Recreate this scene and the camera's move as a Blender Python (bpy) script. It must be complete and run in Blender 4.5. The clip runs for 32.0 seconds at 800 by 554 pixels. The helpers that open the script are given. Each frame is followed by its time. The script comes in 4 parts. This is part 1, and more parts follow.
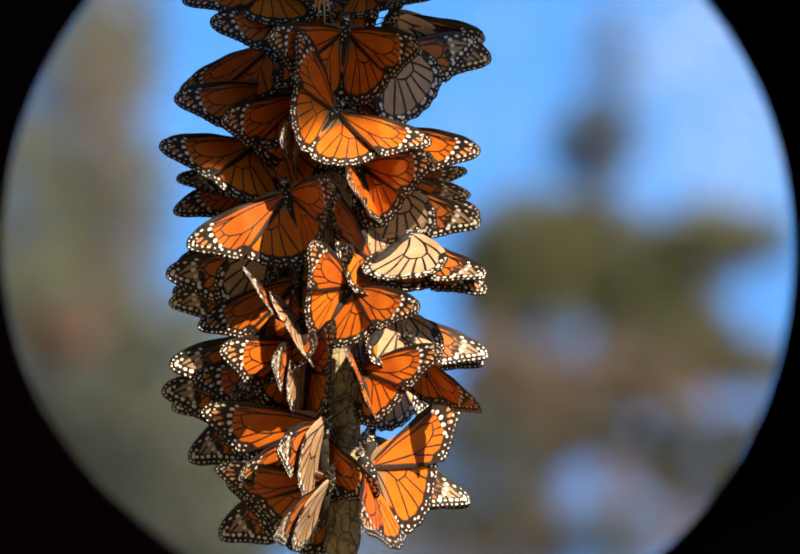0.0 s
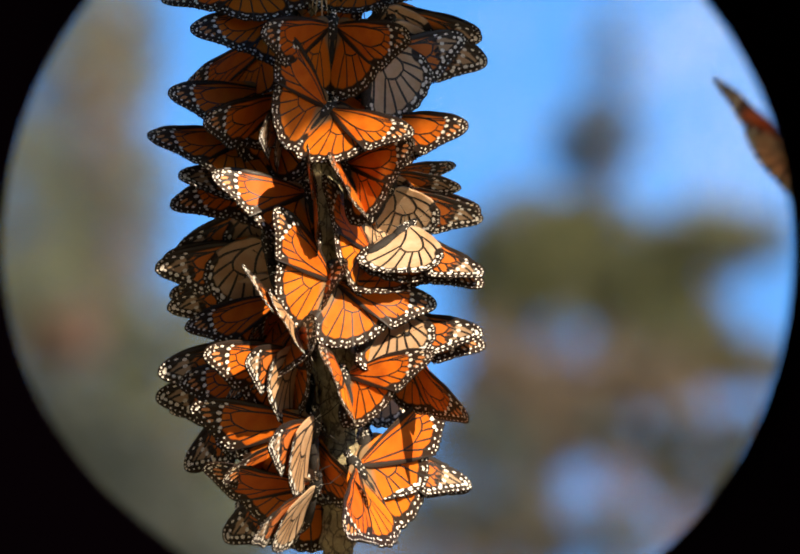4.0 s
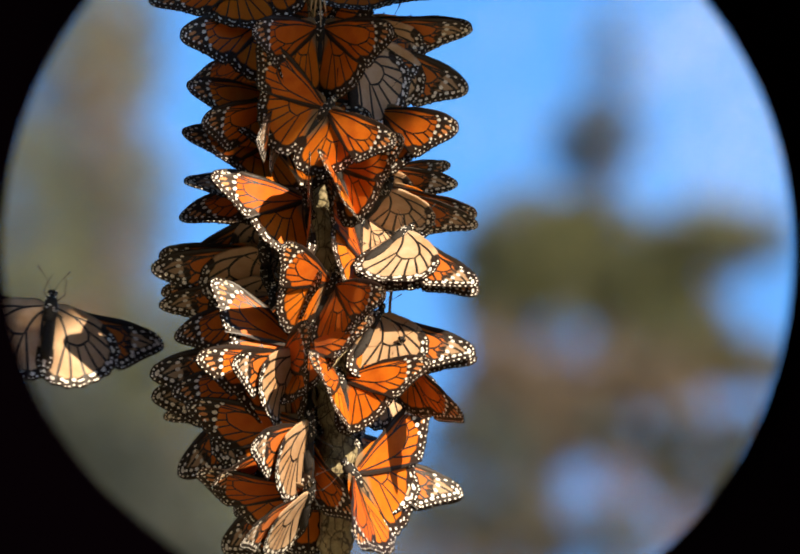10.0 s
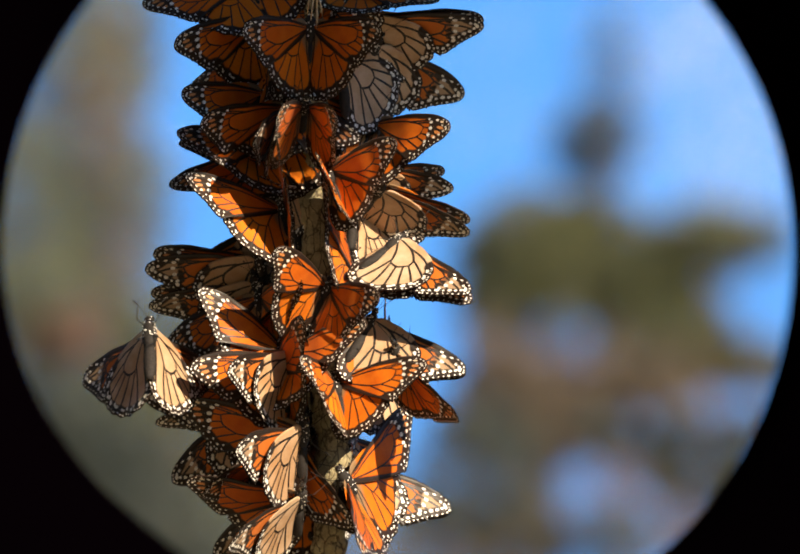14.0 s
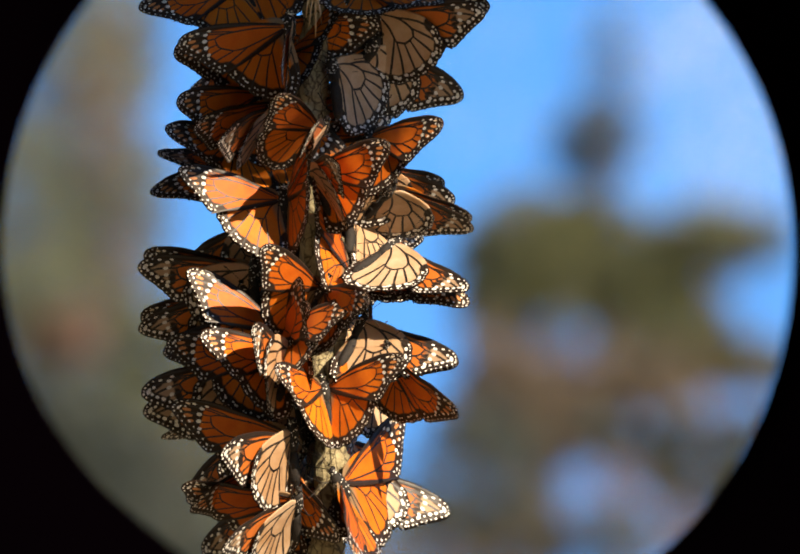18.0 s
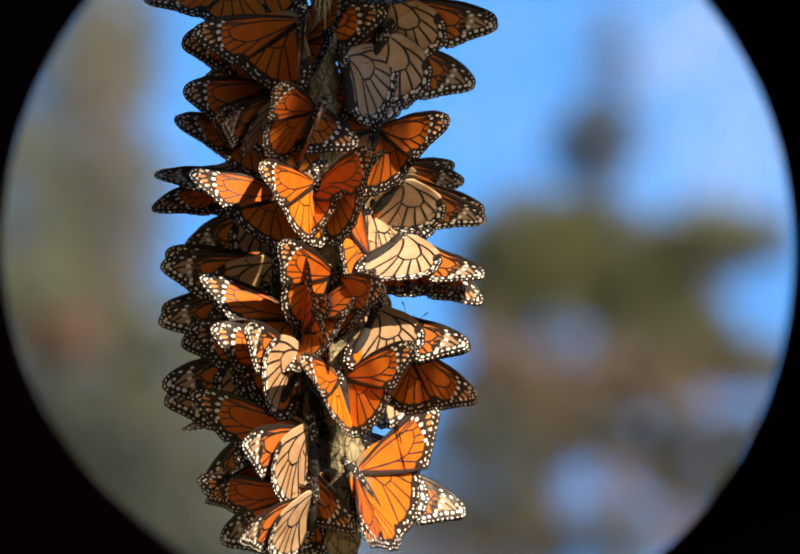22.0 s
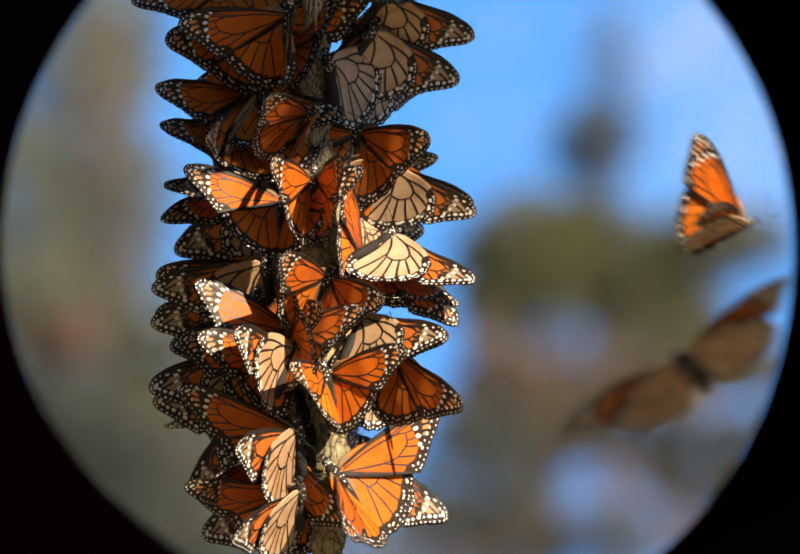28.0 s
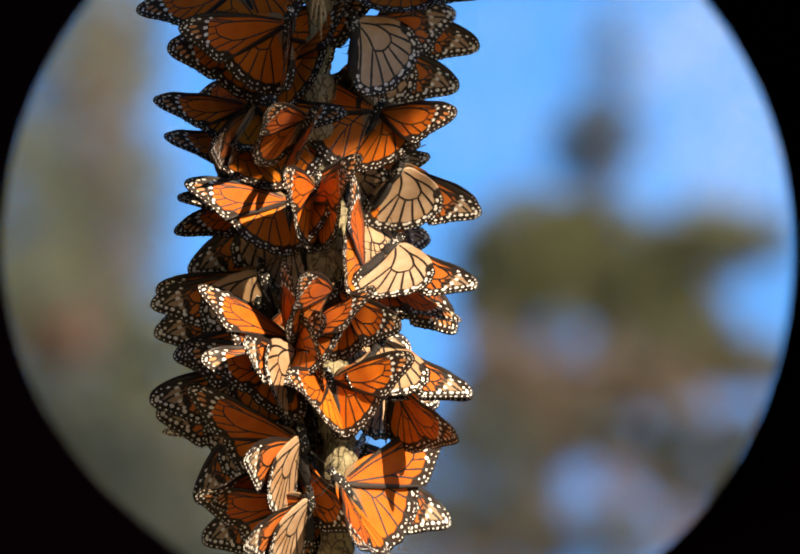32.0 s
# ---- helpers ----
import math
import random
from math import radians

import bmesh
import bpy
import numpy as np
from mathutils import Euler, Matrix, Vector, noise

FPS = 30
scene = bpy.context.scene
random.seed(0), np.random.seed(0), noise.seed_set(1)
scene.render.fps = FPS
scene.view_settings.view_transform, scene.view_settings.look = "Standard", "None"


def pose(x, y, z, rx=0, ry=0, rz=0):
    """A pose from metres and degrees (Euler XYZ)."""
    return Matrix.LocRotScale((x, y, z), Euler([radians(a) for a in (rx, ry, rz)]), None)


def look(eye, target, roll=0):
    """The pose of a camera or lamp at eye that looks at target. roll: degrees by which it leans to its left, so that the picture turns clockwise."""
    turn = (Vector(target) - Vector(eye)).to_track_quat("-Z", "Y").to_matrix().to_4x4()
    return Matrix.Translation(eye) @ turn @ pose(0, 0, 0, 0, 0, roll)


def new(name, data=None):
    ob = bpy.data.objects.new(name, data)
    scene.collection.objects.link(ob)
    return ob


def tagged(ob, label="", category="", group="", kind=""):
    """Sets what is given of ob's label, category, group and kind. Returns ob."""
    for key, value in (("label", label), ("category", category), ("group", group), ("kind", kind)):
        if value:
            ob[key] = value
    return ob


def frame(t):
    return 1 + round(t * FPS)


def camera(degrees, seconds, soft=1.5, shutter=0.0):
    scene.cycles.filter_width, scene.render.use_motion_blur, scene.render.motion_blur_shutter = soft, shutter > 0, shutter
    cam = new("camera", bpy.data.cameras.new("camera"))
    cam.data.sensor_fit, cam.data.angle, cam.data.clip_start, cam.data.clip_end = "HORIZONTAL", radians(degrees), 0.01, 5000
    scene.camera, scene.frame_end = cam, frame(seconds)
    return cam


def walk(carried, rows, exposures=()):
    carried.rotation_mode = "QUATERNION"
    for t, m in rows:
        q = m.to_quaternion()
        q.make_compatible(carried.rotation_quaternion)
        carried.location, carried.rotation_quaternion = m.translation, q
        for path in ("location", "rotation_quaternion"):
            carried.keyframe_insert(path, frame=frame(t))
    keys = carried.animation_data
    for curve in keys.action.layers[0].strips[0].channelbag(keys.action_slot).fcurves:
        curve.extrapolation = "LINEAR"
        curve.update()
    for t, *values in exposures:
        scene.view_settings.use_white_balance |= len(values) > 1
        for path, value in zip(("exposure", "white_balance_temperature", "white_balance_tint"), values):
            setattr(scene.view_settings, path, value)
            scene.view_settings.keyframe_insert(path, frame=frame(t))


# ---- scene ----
# The cluster hangs 5 m from the lens; its own frame is tilted as the scope is: x across, y away, z up.
TILT = 16.0
FAR = 5.0
SITE = pose(0, 0, 3.0, TILT, 0, 0)
cam = camera(4.083, 32.0, 1.95, 0.5)
EYE = SITE @ pose(0, -FAR, 0, 90, 0, 0)
walk(cam, [(0.0, EYE), (32.0, EYE)])
cam.data.dof.use_dof = True
cam.data.dof.focus_distance = FAR - 0.015
cam.data.dof.aperture_fstop = 17.0

# ---- world and sun ----
SUN_SIDE, SUN_UP = 40.0, 35.0    # degrees to the right of the way back to the lens, and up from the lens's own axis
sun_way = (SITE.to_3x3() @ Vector((math.sin(radians(SUN_SIDE)) * math.cos(radians(SUN_UP)), -math.cos(radians(SUN_SIDE)) * math.cos(radians(SUN_UP)), math.sin(radians(SUN_UP))))).normalized()
world = bpy.data.worlds.new("sky")
scene.world = world
world.use_nodes = True
nt = world.node_tree
sky = nt.nodes.new("ShaderNodeTexSky")
sky.sky_type = "NISHITA"
sky.sun_disc = False
sky.sun_elevation = math.asin(sun_way.z)
sky.sun_rotation = math.atan2(sun_way.x, sun_way.y)
sky.air_density, sky.dust_density, sky.ozone_density = 1.0, 0.0, 4.0
nt.nodes["Background"].inputs["Strength"].default_value = 0.126
deep = nt.nodes.new("ShaderNodeHueSaturation")
deep.inputs["Hue"].default_value = 0.508
deep.inputs["Saturation"].default_value = 1.24
deep.inputs["Value"].default_value = 1.13
nt.links.new(sky.outputs["Color"], deep.inputs["Color"])
nt.links.new(deep.outputs["Color"], nt.nodes["Background"].inputs["Color"])
sun_data = bpy.data.lights.new("sun", "SUN")
sun_data.energy, sun_data.angle, sun_data.color = 7.2, radians(0.5), (1.0, 0.81, 0.57)
sun = new("sun", sun_data)
sun.matrix_world = look(sun_way * 20, (0, 0, 0))
scene.view_settings.exposure = 0.6


# ---- materials ----
def shader(name, colour, rough=0.6, metal=0.0):
    m = bpy.data.materials.new(name)
    m.use_nodes = True
    b = m.node_tree.nodes["Principled BSDF"]
    b.inputs["Base Color"].default_value = (*colour, 1)
    b.inputs["Roughness"].default_value = rough
    b.inputs["Metallic"].default_value = metal
    return m, m.node_tree, b


def noise_node(nt, scale, detail=4.0, rough=0.6, coord="Object"):
    tc = nt.nodes.new("ShaderNodeTexCoord")
    n = nt.nodes.new("ShaderNodeTexNoise")
    n.inputs["Scale"].default_value, n.inputs["Detail"].default_value, n.inputs["Roughness"].default_value = scale, detail, rough
    nt.links.new(tc.outputs[coord], n.inputs["Vector"])
    return n


def ramp(nt, source, stops):
    r = nt.nodes.new("ShaderNodeValToRGB")
    while len(r.color_ramp.elements) < len(stops):
        r.color_ramp.elements.new(0.5)
    for e, (p, c) in zip(r.color_ramp.elements, stops):
        e.position, e.color = p, (*c, 1)
    nt.links.new(source, r.inputs["Fac"])
    return r


def mixed(nt, a, b, fac, how="MIX"):
    x = nt.nodes.new("ShaderNodeMix")
    x.data_type, x.blend_type = "RGBA", how
    for key, v in ((6, a), (7, b), (0, fac)):
        if isinstance(v, (int, float)):
            x.inputs[key].default_value = v
        elif isinstance(v, tuple):
            x.inputs[key].default_value = (*v, 1)
        else:
            nt.links.new(v, x.inputs[key])
    return x.outputs[2]


def bumped(nt, b, height, strength, dist=0.001):
    n = nt.nodes.new("ShaderNodeBump")
    n.inputs["Strength"].default_value, n.inputs["Distance"].default_value = strength, dist
    nt.links.new(height, n.inputs["Height"])
    nt.links.new(n.outputs["Normal"], b.inputs["Normal"])


def wing_material(name, light, deep, dark, through_share, rough=0.5, field="dark", tip=None, fold=None):
    """Scales of two tones in the cells, dark where the mesh's 'dark' field is under zero."""
    m, nt, b = shader(name, light, rough)
    fine = noise_node(nt, 900.0, 3.0)
    broad = noise_node(nt, 70.0, 3.0)
    info = nt.nodes.new("ShaderNodeObjectInfo")
    cell = mixed(nt, light, deep, ramp(nt, broad.outputs["Fac"], [(0.35, (0, 0, 0)), (0.7, (1, 1, 1))]).outputs["Color"])
    cell = mixed(nt, cell, deep, ramp(nt, info.outputs["Random"], [(0.0, (0, 0, 0)), (1.0, (0.55, 0.55, 0.55))]).outputs["Color"])
    cell = mixed(nt, cell, (0.5, 0.5, 0.5), ramp(nt, fine.outputs["Fac"], [(0.3, (0.0, 0.0, 0.0)), (0.8, (0.22, 0.22, 0.22))]).outputs["Color"], "MULTIPLY")
    if tip:      # paler, buff-coloured end of the forewing's underside
        end = nt.nodes.new("ShaderNodeAttribute")
        end.attribute_name = "tip"
        soft = nt.nodes.new("ShaderNodeMapRange")
        soft.inputs["From Min"].default_value, soft.inputs["From Max"].default_value = -0.001, 0.002
        nt.links.new(end.outputs["Fac"], soft.inputs["Value"])
        cell = mixed(nt, cell, tip, soft.outputs["Result"])
    if fold:     # the dull inner part of the hindwing that lies along the body
        near = nt.nodes.new("ShaderNodeAttribute")
        near.attribute_name = "fold"
        soft = nt.nodes.new("ShaderNodeMapRange")
        soft.inputs["From Min"].default_value, soft.inputs["From Max"].default_value = 0.0068, 0.0042
        nt.links.new(near.outputs["Fac"], soft.inputs["Value"])
        cell = mixed(nt, cell, fold, soft.outputs["Result"])
    att = nt.nodes.new("ShaderNodeAttribute")
    att.attribute_name = field
    sh = nt.nodes.new("ShaderNodeMath")
    sh.operation = "MULTIPLY_ADD"
    sh.inputs[1].default_value, sh.inputs[2].default_value = 0.0012, -0.0006
    nt.links.new(broad.outputs["Fac"], sh.inputs[0])
    add = nt.nodes.new("ShaderNodeMath")
    nt.links.new(att.outputs["Fac"], add.inputs[0])
    nt.links.new(sh.outputs[0], add.inputs[1])
    rng = nt.nodes.new("ShaderNodeMapRange")
    rng.inputs["From Min"].default_value, rng.inputs["From Max"].default_value = -0.0003, 0.0004
    nt.links.new(add.outputs[0], rng.inputs["Value"])
    colour = mixed(nt, dark, cell, rng.outputs["Result"])
    nt.links.new(colour, b.inputs["Base Color"])
    b.inputs["Specular IOR Level"].default_value = 0.22
    b.inputs["Sheen Weight"].default_value = 0.04
    bumped(nt, b, fine.outputs["Fac"], 0.25, 0.0002)
    tr = nt.nodes.new("ShaderNodeBsdfTranslucent")
    nt.links.new(colour, tr.inputs["Color"])
    mx = nt.nodes.new("ShaderNodeMixShader")
    mx.inputs["Fac"].default_value = through_share
    nt.links.new(b.outputs["BSDF"], mx.inputs[1])
    nt.links.new(tr.outputs["BSDF"], mx.inputs[2])
    nt.links.new(mx.outputs["Shader"], nt.nodes["Material Output"].inputs["Surface"])
    return m


def speckled(name, base, other, scale, rough=0.7, bump=0.3, dist=0.001):
    m, nt, b = shader(name, base, rough)
    n = noise_node(nt, scale, 6.0, 0.65)
    n2 = noise_node(nt, scale * 0.13, 3.0)
    c = mixed(nt, base, other, ramp(nt, n.outputs["Fac"], [(0.35, (0, 0, 0)), (0.65, (1, 1, 1))]).outputs["Color"])
    c = mixed(nt, c, tuple(v * 0.55 for v in base), ramp(nt, n2.outputs["Fac"], [(0.45, (0, 0, 0)), (0.75, (0.8, 0.8, 0.8))]).outputs["Color"])
    nt.links.new(c, b.inputs["Base Color"])
    bumped(nt, b, n.outputs["Fac"], bump, dist)
    return m


FORE_UP = wing_material("forewing_scales", (0.80, 0.21, 0.010), (0.62, 0.115, 0.005), (0.034, 0.018, 0.011), 0.26)
HIND_UP = wing_material("hindwing_scales", (0.83, 0.25, 0.012), (0.66, 0.145, 0.006), (0.034, 0.018, 0.011), 0.26, fold=(0.30, 0.19, 0.10))
FORE_UNDER = wing_material("forewing_underside", (0.74, 0.22, 0.03), (0.58, 0.15, 0.022), (0.028, 0.017, 0.012), 0.26, 0.5, "rim", (0.46, 0.31, 0.19))
HIND_UNDER = wing_material("hindwing_underside", (0.72, 0.54, 0.37), (0.50, 0.29, 0.14), (0.028, 0.017, 0.012), 0.24, 0.5, "rim")
VEIN = speckled("vein_scales", (0.010, 0.007, 0.006), (0.022, 0.013, 0.009), 1500.0, 0.5, 0.2, 0.0002)
DOT = speckled("white_scales", (0.88, 0.85, 0.80), (0.78, 0.73, 0.66), 900.0, 0.6, 0.2, 0.0002)
APEX_DOT = speckled("apex_scales", (0.60, 0.24, 0.07), (0.46, 0.16, 0.04), 700.0, 0.6, 0.2, 0.0002)
APEX_PALE = speckled("apex_pale_scales", (0.80, 0.66, 0.46), (0.68, 0.52, 0.34), 700.0, 0.6, 0.2, 0.0002)
FUR = speckled("body_fur", (0.007, 0.005, 0.004), (0.022, 0.016, 0.013), 900.0, 0.8, 0.6, 0.0005)


def cracked(name, base, other, dark, scale):
    """Rough scaly bark: two tones of fine scales, dark cracks between the plates."""
    m = speckled(name, base, other, scale, 0.9, 1.0, 0.0025)
    nt = m.node_tree
    b = nt.nodes["Principled BSDF"]
    tc = nt.nodes.new("ShaderNodeTexCoord")
    mp = nt.nodes.new("ShaderNodeMapping")
    mp.inputs["Scale"].default_value = (1.0, 1.0, 0.45)
    nt.links.new(tc.outputs["Object"], mp.inputs["Vector"])
    bend = noise_node(nt, scale * 0.5, 3.0)
    warp = nt.nodes.new("ShaderNodeVectorMath")
    warp.operation = "MULTIPLY_ADD"
    warp.inputs[1].default_value = (0.004, 0.004, 0.004)
    nt.links.new(bend.outputs["Color"], warp.inputs[0])
    nt.links.new(mp.outputs["Vector"], warp.inputs[2])
    cells = nt.nodes.new("ShaderNodeTexVoronoi")
    cells.feature = "DISTANCE_TO_EDGE"
    cells.inputs["Scale"].default_value = scale * 0.75
    nt.links.new(warp.outputs["Vector"], cells.inputs["Vector"])
    open_crack = ramp(nt, cells.outputs["Distance"], [(0.0, (1, 1, 1)), (0.09, (0, 0, 0))])
    old = b.inputs["Base Color"].links[0].from_socket
    nt.links.new(mixed(nt, old, dark, open_crack.outputs["Color"]), b.inputs["Base Color"])
    return m


BARK = cracked("scaly_bark", (0.50, 0.43, 0.25), (0.28, 0.23, 0.13), (0.07, 0.05, 0.03), 320.0)
DRY = speckled("dry_needle", (0.60, 0.46, 0.28), (0.42, 0.30, 0.17), 400.0, 0.7, 0.3, 0.0005)
EYE_BLACK, _, _ = shader("glossy_eye", (0.012, 0.010, 0.010), 0.2)
BLACK, _, _b = shader("matt_black", (0.0005, 0.0002, 0.0005), 0.95)
_b.inputs["Specular IOR Level"].default_value = 0.0


# ---- building blocks ----
def mesh_of(name, bm, mats, smooth=True):
    me = bpy.data.meshes.new(name)
    bm.to_mesh(me)
    bm.free()
    for f in me.polygons:
        f.use_smooth = smooth
    for m in mats:
        me.materials.append(m)
    return me


def part(name, me, parent, label=""):
    ob = new(name, me)
    ob.parent = parent
    return tagged(ob, label)


def tube(bm, path, radii, sides=8, closed=True):
    """A round tube along points with a radius at each."""
    rings = []
    n = len(path)
    for i, p in enumerate(path):
        p = Vector(p)
        d = (Vector(path[min(i + 1, n - 1)]) - Vector(path[max(i - 1, 0)])).normalized()
        u = d.orthogonal().normalized() if abs(d.z) > 0.95 else d.cross(Vector((0, 0, 1))).normalized()
        v = d.cross(u)
        rings.append([bm.verts.new(p + (u * math.cos(2 * math.pi * k / sides) + v * math.sin(2 * math.pi * k / sides)) * radii[i]) for k in range(sides)])
    for a, b in zip(rings, rings[1:]):
        for k in range(sides):
            bm.faces.new((a[k], a[(k + 1) % sides], b[(k + 1) % sides], b[k]))
    if closed:
        bm.faces.new(rings[0][::-1])
        bm.faces.new(rings[-1])
    return rings


def smooth_closed(pts, per):
    """A smooth closed curve through the points."""
    out, n = [], len(pts)
    for i in range(n):
        p0, p1, p2, p3 = (Vector(pts[(i + k - 1) % n]) for k in range(4))
        for j in range(per):
            t = j / per
            out.append(0.5 * (2 * p1 + (p2 - p0) * t + (2 * p0 - 5 * p1 + 4 * p2 - p3) * t * t + (3 * p1 - p0 - 3 * p2 + p3) * t ** 3))
    return out


def smooth_open(pts, per):
    out, n = [], len(pts)
    for i in range(n - 1):
        p0, p1, p2, p3 = (Vector(pts[min(max(i + k - 1, 0), n - 1)]) for k in range(4))
        for j in range(per):
            t = j / per
            out.append(0.5 * (2 * p1 + (p2 - p0) * t + (2 * p0 - 5 * p1 + 4 * p2 - p3) * t * t + (3 * p1 - p0 - 3 * p2 + p3) * t ** 3))
    return out + [Vector(pts[-1])]


# ---- the butterfly's wings, in millimetres from the hinge ----
FORE_EDGE = [(0, 1.5), (9, 9.5), (19, 17), (30, 23.3), (40, 26), (45, 24.2), (45.2, 20), (42.5, 14), (40, 8), (38.2, 3), (36, 0.2), (26, -1.8), (13, -2.6), (2, -2.2)]
FORE_VEINS = [
    [(1, 0.5), (12, 8.3), (24, 14.5), (29.5, 15.6)], [(1, -0.3), (10, 1.2), (20, 3.4), (25.5, 5.8)], [(29.5, 15.6), (30, 11), (25.5, 5.8)],
    [(29.5, 15.6), (37, 18.8), (44.5, 20.6)], [(24, 14.5), (33, 20.4), (40, 23.2), (44.8, 22.9)], [(20, 12.8), (31, 20.5), (38, 24.6)],
    [(30, 12.6), (37, 14.6), (43, 15.6)], [(29.5, 10), (36, 10.8), (41.5, 11.2)], [(25.5, 5.8), (33, 6.5), (40, 7)], [(19, 3.1), (29, 2.6), (38, 2.5)],
    [(1, -1), (15, -0.9), (26, -0.6), (36.5, -0.2)], [(1, 1.6), (14, 12.0), (28, 21.2), (36, 24.8)],
]
HIND_EDGE = [(0, 3.2), (9, 7.2), (18, 8), (27, 5.4), (32, 0.2), (33.2, -6), (31.5, -13), (28, -19.5), (23, -25.5), (16.5, -30), (9.5, -31.5), (4, -29), (0.5, -22), (-0.8, -12)]
HIND_VEINS = [
    [(1, 1.5), (9, 2.4), (16, 0.2), (18, -3.5)], [(1, -0.5), (6, -4), (10.5, -9.5)], [(18, -3.5), (15.2, -8.2), (10.5, -9.5)],
    [(8, 2.6), (18, 4.6), (29, 3.2)], [(16, 0.2), (24, -0.6), (32.6, -2.4)], [(18, -3.5), (25, -6), (32.6, -9.5)], [(17, -6), (23, -11), (30, -16)],
    [(14.6, -8.5), (20, -15.5), (25.5, -22.5)], [(11, -9.6), (15.5, -18), (19.5, -27.8)], [(9.5, -8.2), (11, -19), (12.5, -30.8)], [(1, -2), (4, -12), (6.5, -30)],
    [(0.5, -2), (1.2, -12), (2.2, -25)],
]


def camber(u, v, fore):
    """Height of the wing over its plane, in mm."""
    r = math.hypot(u, v)
    return 1.6 * math.sin(min(r, 45) / 45 * math.pi) + 0.3 * math.sin(u * 0.30 + v * 0.19) * min(r / 30, 1)


def wing_mesh(name, fore, side, bend=0.0):
    edge2 = smooth_closed([(*p, 0) for p in (FORE_EDGE if fore else HIND_EDGE)], 5)
    if not fore:
        edge2 = [p * (1 + 0.012 * math.sin(i * 1.32)) for i, p in enumerate(edge2)]
    core = Vector((9.0, 3.0, 0)) if fore else Vector((10.0, -7.0, 0))
    # the scaly outer edge runs from the tip round to the inner angle
    outer = [p for i, p in enumerate(edge2) if (18 <= i <= 52 if fore else 14 <= i <= 60)]
    dense = []
    for a, b in zip(outer, outer[1:]):
        dense += [a, (a + b) / 2]

    def rim(p):
        return min((p - q).length for q in dense)

    def field(p):
        d = rim(p)
        if fore:
            tip = (p - Vector((45, 24, 0))).length
            d = min(d - 4.9, (Vector((34.6, 0, 0)) - p).x * 0.83 - (p.y - 14.0) * 0.56 if p.y > 7 else d, max(p.y, 0) * 0 + 60)
            d = min(d, tip - 7.5)
            # dark leading edge and dark hind band along the inner margin
            lead = (p.y - (1.2 + 0.78 * p.x - 0.0052 * p.x * p.x))
            d = min(d, 0.1 - lead)
            d = min(d, p.y + 0.2)
            return d
        return d - 5.3

    def under(p):
        """The dark pattern of the underside: edge, and on the forewing the leading edge and a band before the pale tip."""
        if not fore:
            return rim(p) - 4.5
        s = (p.x - 29.5) * 0.83 + (p.y - 14.0) * 0.56
        lead = p.y - (0.6 + 0.78 * p.x - 0.0052 * p.x * p.x)
        return min(rim(p) - 4.8, abs(s - 2.0) - 1.5 if p.y > 9 else 60, 0.3 - lead)

    def place(p, up):
        u, v = p.x, p.y
        h = camber(u, v, fore) + bend * (math.hypot(u, v) / 40) ** 2
        e = 0.09 if up else -0.09
        return Vector((side * (u + 0), v, h + e))

    bm = bmesh.new()
    dark = bm.verts.layers.float.new("dark")
    rim_layer = bm.verts.layers.float.new("rim")
    tip_layer = bm.verts.layers.float.new("tip")
    fold_layer = bm.verts.layers.float.new("fold")
    rings = [k / 14 for k in range(15)]
    n = len(edge2)
    rim_verts = None
    for up in (True, False):
        made = []
        for r in rings[1:]:
            row = []
            for i, p in enumerate(edge2):
                q = core + (p - core) * r
                if r == 1.0 and rim_verts:
                    row.append(rim_verts[i])
                    continue
                w = bm.verts.new(place(q, up) if r < 1 else (place(q, True) + place(q, False)) / 2)
                w[dark] = field(q) / 1000
                w[rim_layer] = under(q) / 1000
                w[fold_layer] = (q.x - 0.16 * q.y) / 1000
                w[tip_layer] = ((q.x - 31.5) * 0.83 + (q.y - 14.0) * 0.56) / 1000
                row.append(w)
            made.append(row)
            if r == 1.0:
                rim_verts = row
        c = bm.verts.new(place(core, up))
        c[dark] = field(core) / 1000
        c[rim_layer], c[tip_layer], c[fold_layer] = 0.01, -0.02, 0.01
        turn = up == (side > 0)
        for i in range(n):
            j = (i + 1) % n
            tri = (c, made[0][i], made[0][j])
            f = bm.faces.new(tri[::-1] if turn else tri)
            f.material_index = 0 if up else 1
            for a, b in zip(made, made[1:]):
                quad = (a[i], b[i], b[j], a[j])
                f = bm.faces.new(quad[::-1] if turn else quad)
                f.material_index = 0 if up else 1

    def lift(p, up, h=0.07):
        w = place(p, up)
        return w + Vector((0, 0, h if up else -h))

    def patch(points, mat, h, sides=(True, False)):
        for up in sides:
            vs = [bm.verts.new(lift(p, up, h)) for p in points]
            for w in vs:
                w[dark] = 0.01
            try:
                f = bm.faces.new(vs if up == (side > 0) else vs[::-1])
                f.material_index = mat
            except ValueError:
                pass

    # veins: slim raised ribs, thick at the root
    for vein in (FORE_VEINS if fore else HIND_VEINS):
        line = smooth_open([(*p, 0) for p in vein], 5)
        for k in range(len(line) - 1):
            a, b = line[k], line[k + 1]
            d = (b - a).normalized()
            s = Vector((-d.y, d.x, 0))
            wa, wb = (0.40 + 0.22 * math.sin(math.pi * min(1, (k + z) / len(line))) for z in (0, 1))
            for up, slim in ((True, 0.64), (False, 0.85 if fore else 0.95)):
                patch([a - s * wa * slim, b - s * wb * slim, b + s * wb * slim, a + s * wa * slim], 2, 0.075, (up,))

